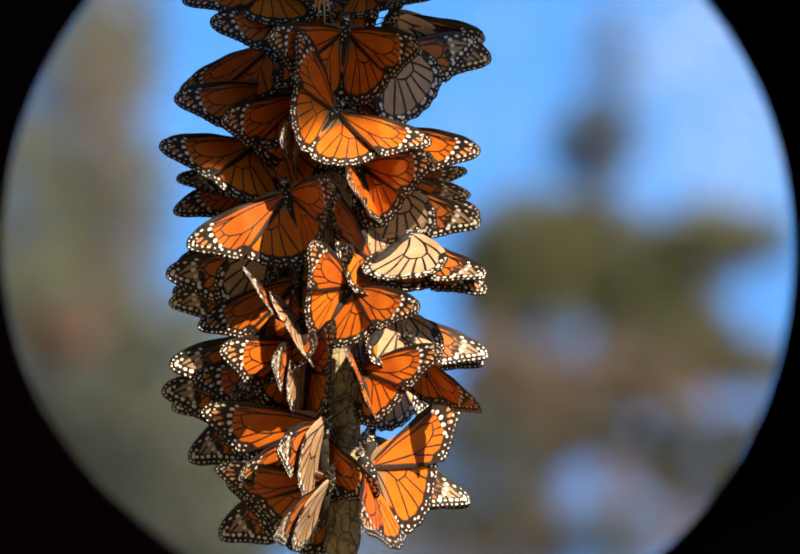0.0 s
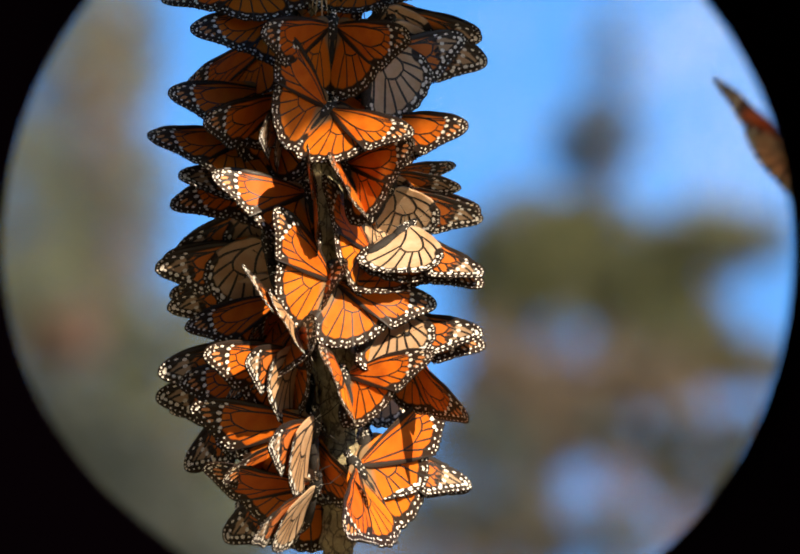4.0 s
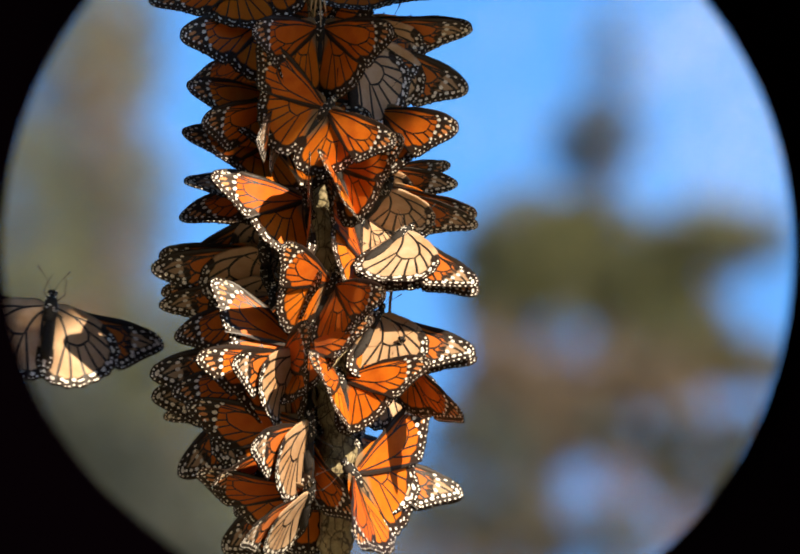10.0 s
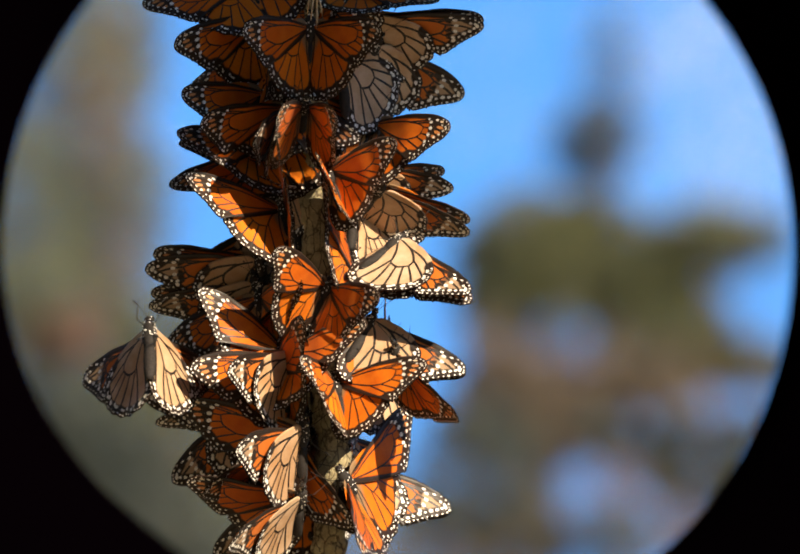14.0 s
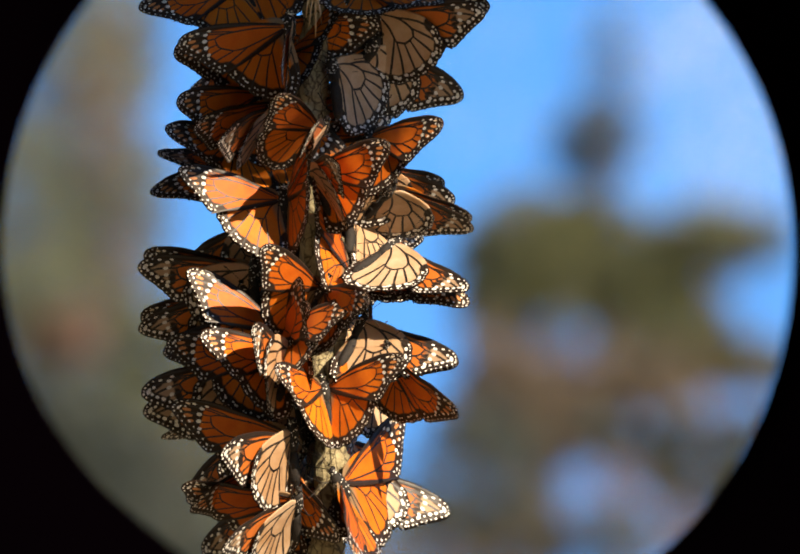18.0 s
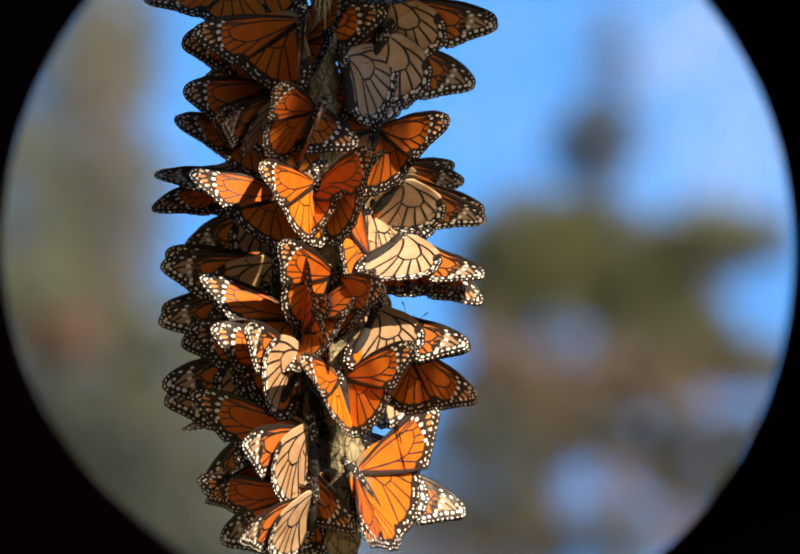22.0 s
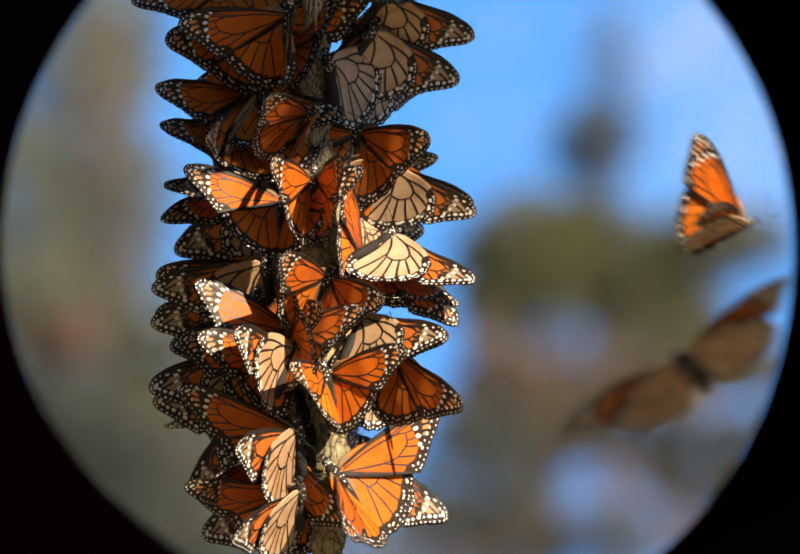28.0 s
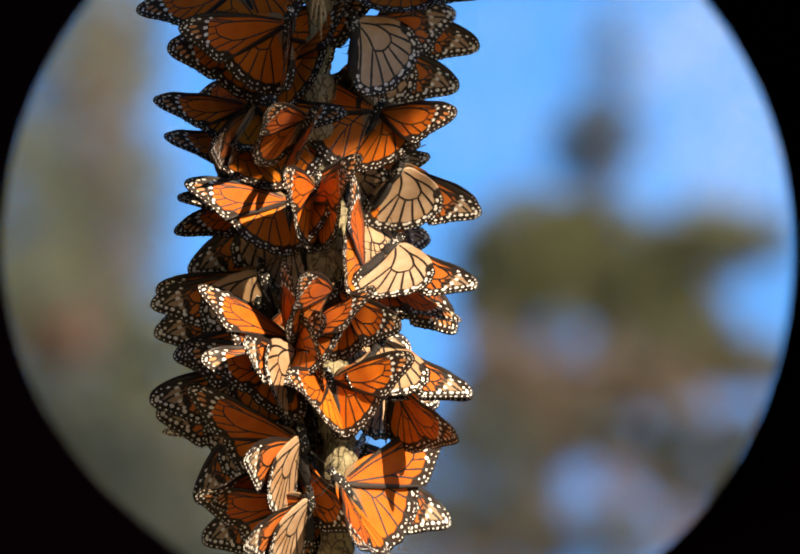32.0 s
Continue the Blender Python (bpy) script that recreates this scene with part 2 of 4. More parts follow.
    def spot(p, ru, rv, turn, mat, sides=(True, False)):
        c, s = math.cos(turn), math.sin(turn)
        patch([p + Vector((ru * math.cos(k) * c - rv * math.sin(k) * s, ru * math.cos(k) * s + rv * math.sin(k) * c, 0)) for k in [i * math.pi / 4 for i in range(8)]], mat, 0.12, sides if mat == 3 else (True,))

    rnd = random.Random(7 if fore else 8)
    total = [0.0]
    for a, b in zip(outer, outer[1:]):
        total.append(total[-1] + (b - a).length)

    def on_rim(dist, depth):
        k = max(i for i in range(len(outer) - 1) if total[i] <= dist)
        a, b = outer[k], outer[k + 1]
        p = a + (b - a) * ((dist - total[k]) / (total[k + 1] - total[k]))
        d = (b - a).normalized()
        inward = Vector((-d.y, d.x, 0))
        if (core - p).dot(inward) < 0:
            inward = -inward
        return p + inward * depth, math.atan2(d.y, d.x)

    for row, (depth, step, big) in enumerate(((1.1, 2.5, 0.45), (3.3, 2.9, 0.60)) if fore else ((1.1, 2.4, 0.45), (3.3, 2.8, 0.62))):
        dist = 0.7 + row * 1.2
        while dist < total[-1] - 0.6:
            p, turn = on_rim(dist, depth * rnd.uniform(0.9, 1.12))
            big2 = big * rnd.uniform(0.7, 1.2)
            spot(p, big2 * 1.05, big2 * 0.85, turn, 3, (True,))
            big2 *= 1.15 + 0.35 * row
            spot(p, big2 * 1.1, big2 * 0.9, turn, 3, (False,))
            dist += step * rnd.uniform(0.82, 1.2)
    if fore:
        for (u, v, ru, rv, turn, mat) in (
                (29.6, 20.2, 1.0, 0.5, 0.6, 3), (32.0, 19.8, 1.2, 0.75, 0.5, 3), (34.0, 17.6, 1.25, 0.9, 0.4, 3), (35.2, 14.6, 1.2, 0.95, 0.1, 3), (36.0, 11.2, 1.0, 0.8, 0.1, 3),
                (34.6, 22.6, 1.0, 0.5, 0.5, 3), (37.4, 23.4, 1.2, 0.5, 0.4, 5), (38.8, 20.9, 2.1, 0.75, 0.35, 4), (39.0, 18.3, 2.1, 0.8, 0.3, 4), (38.8, 15.6, 1.6, 0.75, 0.2, 4)):
            spot(Vector((u, v, 0)), ru, rv, turn, mat)
    bmesh.ops.scale(bm, vec=(0.001, 0.001, 0.001), verts=bm.verts)
    return mesh_of(name, bm, [FORE_UP if fore else HIND_UP, FORE_UNDER if fore else HIND_UNDER, VEIN, DOT, APEX_DOT, APEX_PALE])


def body_meshes():
    bm = bmesh.new()
    tube(bm, [(0, y, z) for y, z in ((-0.0215, -0.0012), (-0.0205, -0.0011), (-0.017, -0.0006), (-0.012, 0), (-0.007, 0.0002), (-0.0035, 0))],
         [0.0008, 0.0017, 0.0025, 0.0027, 0.0025, 0.0018], 10)
    abdomen = mesh_of("abdomen", bm, [FUR])
    bm = bmesh.new()
    tube(bm, [(0, y, z) for y, z in ((-0.0045, 0), (-0.003, 0.0002), (0.0005, 0.0005), (0.004, 0.0005), (0.0072, 0.0002), (0.0085, 0))],
         [0.0012, 0.0024, 0.0031, 0.0031, 0.0023, 0.0013], 10)
    rnd = random.Random(3)
    fur = len(bm.faces)
    for k in range(46):      # white specks on the black chest
        a, y = rnd.uniform(0, 2 * math.pi), rnd.uniform(-0.001, 0.0075)
        r = 0.00315 * math.sqrt(max(0.1, 1 - ((y - 0.002) / 0.0085) ** 2))
        c = Vector((r * math.cos(a), y, 0.0004 + r * math.sin(a)))
        n = Vector((math.cos(a), 0, math.sin(a)))
        s = rnd.uniform(0.0002, 0.00042)
        u, w = n.cross(Vector((0, 1, 0))), Vector((0, 1, 0))
        f = bm.faces.new([bm.verts.new(c + n * 0.00012 + u * s * math.cos(q) + w * s * math.sin(q)) for q in (0, 1.05, 2.1, 3.14, 4.19, 5.24)])
        f.material_index = 1
    thorax = mesh_of("thorax", bm, [FUR, DOT])
    bm = bmesh.new()
    bmesh.ops.create_uvsphere(bm, u_segments=10, v_segments=7, radius=0.0016, matrix=Matrix.Translation((0, 0.0098, 0)))
    for k in range(16):
        a, y = rnd.uniform(0, 2 * math.pi), rnd.uniform(0.0085, 0.0105)
        c = Vector((0.0017 * math.cos(a), y, 0.0017 * math.sin(a)))
        n = Vector((math.cos(a), 0, math.sin(a)))
        u, w, s = n.cross(Vector((0, 1, 0))), Vector((0, 1, 0)), rnd.uniform(0.0002, 0.00035)
        f = bm.faces.new([bm.verts.new(c + n * 0.0001 + u * s * math.cos(q) + w * s * math.sin(q)) for q in (0, 1.05, 2.1, 3.14, 4.19, 5.24)])
        f.material_index = 1
    head = mesh_of("head", bm, [FUR, DOT])
    eyes = []
    for sx in (-1, 1):
        eb = bmesh.new()
        bmesh.ops.create_uvsphere(eb, u_segments=10, v_segments=8, radius=0.00098, matrix=Matrix.Translation((sx * 0.0012, 0.0104, 0.0004)))
        eyes.append(mesh_of("eye", eb, [EYE_BLACK]))
    feelers = []
    for sx in (-1, 1):
        bm = bmesh.new()
        tube(bm, [(sx * (0.0007 + 0.0062 * t * t ** 0.3), 0.011 + 0.0125 * t, 0.0006 + 0.003 * t) for t in (0, 0.25, 0.5, 0.75, 0.9, 1.0)],
             [0.00014, 0.00011, 0.00011, 0.00013, 0.0003, 0.00028], 6)
        feelers.append(mesh_of("antenna", bm, [FUR]))
    legs = []
    for sx in (-1, 1):
        for y0, y1 in ((0.005, 0.011), (0.001, -0.006)):
            bm = bmesh.new()
            tube(bm, [(sx * 0.0012, y0, -0.0016), (sx * 0.0045, (y0 + y1) / 2, -0.0035), (sx * 0.0036, y1, -0.0085), (sx * 0.0024, y1 * 1.15, -0.011)], [0.00028, 0.00024, 0.00016, 0.0001], 5)
            legs.append(mesh_of("leg", bm, [FUR], False))
    return abdomen, thorax, head, eyes, feelers, legs


ABDOMEN, THORAX, HEAD, EYES, FEELERS, LEGS = body_meshes()
WINGS = [[[wing_mesh("forewing" if fore else "hindwing", fore, side, bend) for side in (-1, 1)] for fore in (True, False)] for bend in (0.0, 2.2)]
HINGE = Vector((0.002, 0.003, 0.0015))


def wing_pose(side, fore, fold, sweep):
    """A wing on its thing: fold up from flat, forewing swept back, both in degrees."""
    at = Matrix.Translation((side * HINGE.x, HINGE.y, HINGE.z + (0.0006 if fore else 0.0)))
    fold = fold if fore else fold - 4.0      # the hindwing lies under the forewing
    return at @ Matrix.Rotation(radians(-side * fold), 4, "Y") @ Matrix.Rotation(radians(-side * (sweep if fore else 0.6 * sweep)), 4, "Z")


def butterfly(label, bend):
    """A butterfly: its wings are parts of their own, so that they can open and close."""
    ob = tagged(new("butterfly"), label, "butterfly", "butterflies clustered on the branch")
    ob.empty_display_size = 0.01
    part("abdomen", ABDOMEN, ob)
    thorax = part("thorax", THORAX, ob)
    head = part("head", HEAD, ob)
    for me in EYES:
        part("eye", me, head)
    for me in FEELERS:
        part("antenna", me, head)
    for me in LEGS:
        part("leg", me, thorax)
    wings = []
    for fore in (True, False):
        for k, side in enumerate((-1, 1)):
            w = part(("forewing" if fore else "hindwing"), WINGS[bend][0 if fore else 1][k], ob)
            wings.append((w, side, fore))
    return ob, wings


# ---- how the branch sways: time, and how far across and up, in millimetres ----
SWAY = [(0, 0, 0), (1, .2, 0), (2, 0, 1.1), (3, -.7, 1.4), (4, -1.6, 1.4), (5, -2.3, 1.5), (6, -2.3, 1), (7, -1.6, -.2), (8, -1.6, -.2), (9, -2.5, .2), (10, -2.5, .2),
        (11, -4.5, .2), (12, -5.5, .2), (13, -5.5, -.2), (14, -4.8, -1.8), (15, -4.1, -5), (16, -4.5, -6.6), (17, -5.5, -6.4), (18, -5.7, -3), (19, -3.6, -.2), (20, -1.1, 2.3),
        (21, .5, 3), (22, .2, .9), (23, -1.8, -1.8), (24, -6.1, -4.3), (25, -10.7, -3.2), (26, -10, -1.8), (27, -8.2, -.2), (28, -5.5, .2), (29, -3, -.2), (30, -1.4, -2.3),
        (31, -1.4, -4.1), (32, -2.3, -3.9)]


def glide(rows, t):
    """Values at t between rows of (t, values...), eased."""
    if t <= rows[0][0]:
        return list(rows[0][1:])
    for a, b in zip(rows, rows[1:]):
        if t <= b[0]:
            f = (t - a[0]) / (b[0] - a[0])
            f = f * f * (3 - 2 * f)
            return [p + (q - p) * f for p, q in zip(a[1:], b[1:])]
    return list(rows[-1][1:])


def sway(t, z):
    """Shift at the height z (mm over the middle), in mm."""
    dx, dz = glide(SWAY, t)
    k = 0.95 - 0.0022 * z
    return dx * k, dz


KEYED = []      # (thing, wings, rows): filled as the butterflies are made


def roost(label, size, rows, bend=0):
    """A butterfly of the cluster. Rows: seconds; x, y, z of its chest (mm); its turn (degrees); fold of its left and right wings and sweep of the forewings."""
    ob, wings = butterfly(label, bend)
    ob.scale = (size,) * 3
    KEYED.append((ob, wings, rows, True))
    return ob


def motions():
    for ob, wings, rows, on_branch in KEYED:
        rows = sorted(rows)
        stops = sorted({r[0] for r in rows} | ({float(s) for s in range(0, 33)} if on_branch else {0.0, 32.0}))
        local = []
        for r in rows:
            dx, dz = sway(r[0], r[3]) if on_branch else (0, 0)
            q = pose(0, 0, 0, r[4], r[5], r[6]).to_quaternion()
            local.append((r[0], Vector((r[1] - dx, r[2], r[3] - dz)), q, r[7:10]))
        path, folds = [], []
        for t in stops:
            i = max([k for k, r in enumerate(local) if r[0] <= t] or [0])
            a, b = local[i], local[min(i + 1, len(local) - 1)]
            f = 0 if b[0] <= a[0] else min(max((t - a[0]) / (b[0] - a[0]), 0), 1)
            if on_branch:
                f = f * f * (3 - 2 * f)
            p = a[1].lerp(b[1], f)
            q = a[2].slerp(b[2], f)
            dx, dz = sway(t, p.z) if on_branch else (0, 0)
            m = SITE @ (Matrix.Translation(((p.x + dx) / 1000, p.y / 1000, (p.z + dz) / 1000)) @ q.to_matrix().to_4x4())
            path.append((t, m))
            folds.append((t, [u + (v - u) * f for u, v in zip(a[3], b[3])]))
        walk(ob, path)
        if len(local) > 1:
            use = [(t, w) for t, w in folds if any(abs(t - r[0]) < 1e-6 for r in local) or t in (0.0, 32.0)]
            for w, side, fore in wings:
                walk(w, [(t, wing_pose(side, fore, v[0] if side < 0 else v[1], v[2])) for t, v in use])
        else:
            for w, side, fore in wings:
                w.matrix_basis = wing_pose(side, fore, local[0][3][0] if side < 0 else local[0][3][1], local[0][3][2])
    walk(branch, [(float(t), SITE @ Matrix.Translation((sway(t, 0)[0] / 1000, 0, sway(t, 0)[1] / 1000)) @ Matrix.Rotation(math.atan2(-(sway(t, 100)[0] - sway(t, -100)[0]), 200), 4, "Y").inverted()) for t in range(0, 33)])


# ---- the scope's field stop ----
def field_stop():
    """A black round stop with a rounded lip, through which the whole view is seen."""
    bm = bmesh.new()
    prof = [(0.1407, 0.0), (0.1417, 0.006), (0.146, 0.009), (0.19, 0.010), (0.26, 0.010), (0.262, -0.03), (0.255, -0.05), (0.19, -0.05), (0.15, -0.02), (0.1417, -0.004)]
    n = 160
    def edge(a):      # an off-axis eye dims the lower left: that shade is cut into the rim's shape
        return 1 - 0.052 * math.exp(-((a - 234) / 28) ** 2) + 0.018 * math.exp(-((a - 312) / 28) ** 2)
    rings = [[bm.verts.new((r * edge(360 * k / n) * math.cos(2 * math.pi * k / n), y, r * edge(360 * k / n) * math.sin(2 * math.pi * k / n))) for r, y in prof] for k in range(n)]
    for a, b in zip(rings, rings[1:] + rings[:1]):
        for k in range(len(prof)):
            j = (k + 1) % len(prof)
            bm.faces.new((a[k], a[j], b[j], b[k]))
    ob = new("scope_field_stop", mesh_of("scope_field_stop", bm, [BLACK]))
    ob.matrix_world = SITE @ pose(-0.001, -1.0, 0.0103)
    return tagged(ob, "matt black round field stop of the spotting scope", "scope stop", kind="structure")


field_stop()


# ---- the hanging branch ----
def hanging_branch():
    rnd = random.Random(11)
    root = tagged(new("branch"), "thin hanging pine branch with pale scaly bark", "branch")
    pts, rad = [], []
    bends = [(-0.5, -0.032), (-0.15, -0.0245), (-0.07, -0.0258), (-0.03, -0.0275), (0.046, -0.0325), (0.12, -0.035), (0.3, -0.040), (0.8, -0.052)]
    for i in range(60):
        z = 0.62 - i * 0.017
        x = glide(bends, z)[0] + 0.0012 * math.sin(z * 61)
        pts.append((x, 0.004 + 0.002 * math.sin(z * 31), z))
        rad.append(glide([(-0.5, 0.0080), (-0.06, 0.0084), (0.03, 0.0100), (0.06, 0.0078), (0.13, 0.0060), (0.8, 0.0075)], z)[0] * rnd.uniform(0.9, 1.14))
    bm = bmesh.new()
    line = smooth_open(pts, 3)
    radii = [rad[min(i // 3, len(rad) - 1)] * (0.94 + 0.1 * math.sin(i * 1.9)) for i in range(len(line))]
    tube(bm, smooth_open(line, 3), [radii[min(i // 3, len(radii) - 1)] for i in range(3 * len(line) - 2)], 26)
    for w in bm.verts:
        n = noise.noise(w.co * 170.0) + 0.7 * noise.noise(w.co * 520.0)
        w.co += (w.co - Vector((line[0].x, 0.0, w.co.z))).normalized() * n * 0.0011
    part("stem", mesh_of("stem", bm, [BARK]), root)
    # flakes of bark standing off the stem
    for k in range(70):
        i = rnd.randrange(40, len(line) - 10)
        a = rnd.uniform(0, 2 * math.pi)
        c = line[i] + Vector((math.cos(a), math.sin(a), 0)) * (radii[i] * 0.98)
        n, u = Vector((math.cos(a), math.sin(a), 0)), Vector((-math.sin(a), math.cos(a), 0))
        h, w = rnd.uniform(0.002, 0.005), rnd.uniform(0.0012, 0.0028)
        bm = bmesh.new()
        vs = [bm.verts.new(c + u * (w * sx) + Vector((0, 0, h * sz)) + n * (0.0003 + (0.0009 if sz > 0 else 0)) + n * dn) for dn in (0, 0.0005) for sx, sz in ((-1, -0.8), (1, -1), (0.7, 1), (-0.8, 0.9))]
        for q in ((3, 2, 1, 0), (4, 5, 6, 7), (0, 1, 5, 4), (1, 2, 6, 5), (2, 3, 7, 6), (3, 0, 4, 7)):
            bm.faces.new([vs[j] for j in q])
        part("bark_flake", mesh_of("bark_flake", bm, [BARK], False), root)
    # bare leaf stubs and fine dry threads
    for k in range(90):
        i = rnd.randrange(60, len(line) - 6)
        a = rnd.uniform(-3.6, 0.6)
        d = Vector((math.cos(a), math.sin(a), rnd.uniform(-0.7, 0.3)))
        ln = rnd.uniform(0.008, 0.024)
        bm = bmesh.new()
        c = line[i]
        tube(bm, [c, c + d * ln * 0.5 + Vector((0, 0, 0.001)), c + d * ln + Vector((rnd.uniform(-.005, .005), 0, rnd.uniform(-.006, .003)))], [0.00036, 0.0003, 0.00016], 5)
        part("twig", mesh_of("twig", bm, [FUR]), root)
    for k in range(11):      # a tuft of dry needles caught on the stem
        x, z, ln = -0.0345 + 0.0006 * (k % 5), 0.138 + 0.0016 * k, rnd.uniform(0.014, 0.034)
        bm = bmesh.new()
        lean = rnd.uniform(-0.006, 0.004)
        tube(bm, [(x, -0.018, z), (x + lean * 0.3, -0.022, z - ln * 0.4), (x + lean * 0.8, -0.023, z - ln * 0.75), (x + lean, -0.021, z - ln)], [0.0007, 0.0005, 0.0004, 0.0002], 6)
        part("dry_needle", mesh_of("dry_needle", bm, [DRY]), root)
    return root


branch = hanging_branch()

# ---- the butterflies ----
roost("bright orange monarch butterfly with wide open wings in full sun", 1.1, [(0, -13.7, -18, -87.4, 86, -33, 48, 32, 7, 31), (6, -20.1, -18, -87.7, 75, -36, 61, 17, 18, 32), (13, -23.3, -18, -92.1, 79, -37, 65, 23, 4, 33), (19, -23.4, -18, -91.9, 77, -35, 66, 21, 2, 36), (25, -31.9, -18, -93.8, 65, -32, 68, 19, 28, 38), (31, -23.7, -18, -95.2, 73, -33, 54, 33, 16, 40)], 1)
roost("orange monarch butterfly with half-open wings on the middle of the branch", 0.88, [(0, -23.2, -20, -6.6, 84, 31, 6, 53, 54, 27), (2, -25.9, -20, -6.2, 68, 34, 10, 16, 23, 17), (3, -29.7, -20, -4.2, 79, 32, 22, 6, 8, 15), (6, -31.3, -20, -4.2, 103, 28, 0, 51, 56, 12), (13, -33.3, -20, -4.6, 107, 25, -2, 54, 57, 7), (19, -33.5, -20, -3.9, 106, 27, -8, 52, 54, 7), (25, -37.6, -20, -4.5, 104, 22, -2, 57, 59, 14), (32, -29.7, -20, -8.2, 118, 26, 14, 56, 57, 11)], 0)
roost("orange monarch butterfly with raised sunlit wings on the branch", 0.88, [(0, -18.1, -18, -44, 50, -3, 23, 60, 55, 53), (6, -26.3, -18, -47.9, 52, -1, 14, 60, 45, 46), (13, -28.3, -18, -48.1, 56, 1, 20, 51, 48, 44), (19, -31.1, -18, -49.4, 69, -6, 9, 56, 50, 31), (25, -35.9, -18, -51, 64, -10, 16, 60, 56, 39), (31, -29.2, -18, -49.1, 62, -14, 6, 62, 38, 44)], 0)
roost("orange monarch butterfly with open wings and pale hindwing edge", 0.88, [(0, -30, -24, 71.1, 62, 37, 5, 36, 24, 24), (6, -34.6, -24, 72.5, 68, 36, -10, 36, 29, 22), (11, -35.3, -24, 72.8, 97, 37, -12, 31, 27, 8), (13, -43.2, -24, 75, 141, 4, 3, 63, 64, -17), (14, -42.2, -24, 74.7, 144, 4, 3, 62, 64, -19), (17, -30.4, -24, 59, 136, 37, -13, 47, 86, -24), (19, -37.8, -24, 69.4, 126, 28, 0, 54, 86, -4), (22, -36.6, -24, 72.2, 123, 25, -1, 55, 86, -4), (25, -40.3, -24, 65.7, 128, 34, 0, 53, 86, 0), (31, -40.3, -24, 68.5, 131, 28, 4, 57, 86, -2)], 1)
roost("dark orange monarch butterfly spread open in shade", 0.97, [(0, -24.5, -18, 106.6, 106, 4, 0, 46, 46, 22), (6, -31.9, -18, 108.6, 93, 2, 3, 48, 47, 30), (13, -39.9, -18, 108, 97, 0, 2, 50, 51, 25), (14, -39.9, -18, 108, 97, 0, 2, 50, 51, 25), (17, -48.2, -18, 108.2, 101, 5, -7, 19, 84, 39), (19, -48.7, -18, 108.2, 100, 5, -6, 20, 84, 38), (24, -46.6, -18, 107.4, 100, 6, -4, 20, 84, 37), (31, -48.9, -18, 109.9, 99, 8, -3, 20, 84, 35)], 1)
roost("red-orange monarch butterfly with one wing catching the sun", 0.9, [(0, -18.4, -17, 46.9, 69, -15, 23, 56, 62, 52), (6, -26.1, -17, 46, 56, -10, 21, 58, 64, 49), (13, -31.2, -17, 45.5, 58, -11, 21, 60, 64, 47), (19, -37.4, -17, 46.1, 63, -17, 39, 68, 72, 42), (23, -38.2, -27, 35.2, 89, -5, -8, 55, 47, 16), (25, -41.6, -27, 36.1, 90, -1, -16, 72, 51, 17), (32, -35.9, -27, 37.4, 93, 1, -10, 79, 62, 19)], 1)
roost("bright orange monarch butterfly with outstretched forewing", 0.95, [(0, -48.7, -15, 34, 88, -19, -22, 20, 40, 40), (2, -48.5, -15, 36.7, 86, -19, -21, 19, 39, 40), (3, -36.7, -15, 33.5, 66, -4, 3, 30, 86, 34), (6, -48.4, -15, 37.3, 71, -10, -5, 28, 86, 22), (8.5, -39.7, -15, 31.1, 67, 2, -1, 31, 86, 28), (9.5, -40.4, -15, 31.3, 66, 2, 0, 31, 86, 30), (12, -51.9, -15, 31.5, 59, -17, -7, 26, 86, 30), (13, -51.9, -15, 31.5, 59, -17, -7, 26, 86, 30), (14, -51.6, -15, 27.1, 58, -9, 1, 32, 86, 20), (17, -50.1, -15, 31, 74, -3, -4, 29, 86, 17), (19, -50.5, -15, 31.9, 61, -12, -8, 26, 38, 18), (22, -47.7, -15, 33.7, 56, -2, -5, 26, 38, 33), (25, -52.1, -15, 31.4, 45, -4, -5, 27, 38, 32), (28, -52.1, -15, 30.4, 58, 3, -5, 29, 38, 31), (31, -47.5, -15, 30.8, 55, -5, -8, 27, 38, 33)], 1)
roost("monarch butterfly with closed wings showing cream undersides", 0.94, [(0, -6.9, -8, -16.8, 119, 34, 112, 85, 85, 32), (6, -10, -8, -19.9, 100, 35, 71, 82, 83, 31), (13, -15.3, -8, -21.1, 115, 30, 91, 88, 87, 35), (19, -16.9, -8, -21.1, 105, 33, 79, 88, 87, 36), (25, -22, -8, -21, 102, 36, 70, 88, 87, 37), (28, -19, -8, -22.2, 91, 34, 57, 88, 87, 37), (31, -9.8, -8, -32.2, 120, 44, 100, 88, 87, 38)], 1)
roost("monarch butterfly with pale undersides and parted wings", 0.94, [(0, 1.5, -10, 16.2, 126, 49, 86, 86, 88, 35), (6, -0.8, -10, 20.3, 133, 48, 91, 89, 89, 32), (13, -4.2, -10, 16, 128, 43, 84, 89, 89, 35), (19, -4.9, -10, 14.7, 131, 47, 89, 84, 88, 31), (28, -7.1, -10, 17.1, 145, 34, 107, 71, 74, 25), (32, -5.3, -10, 12.4, 136, 25, 102, 63, 63, 28)], 0)
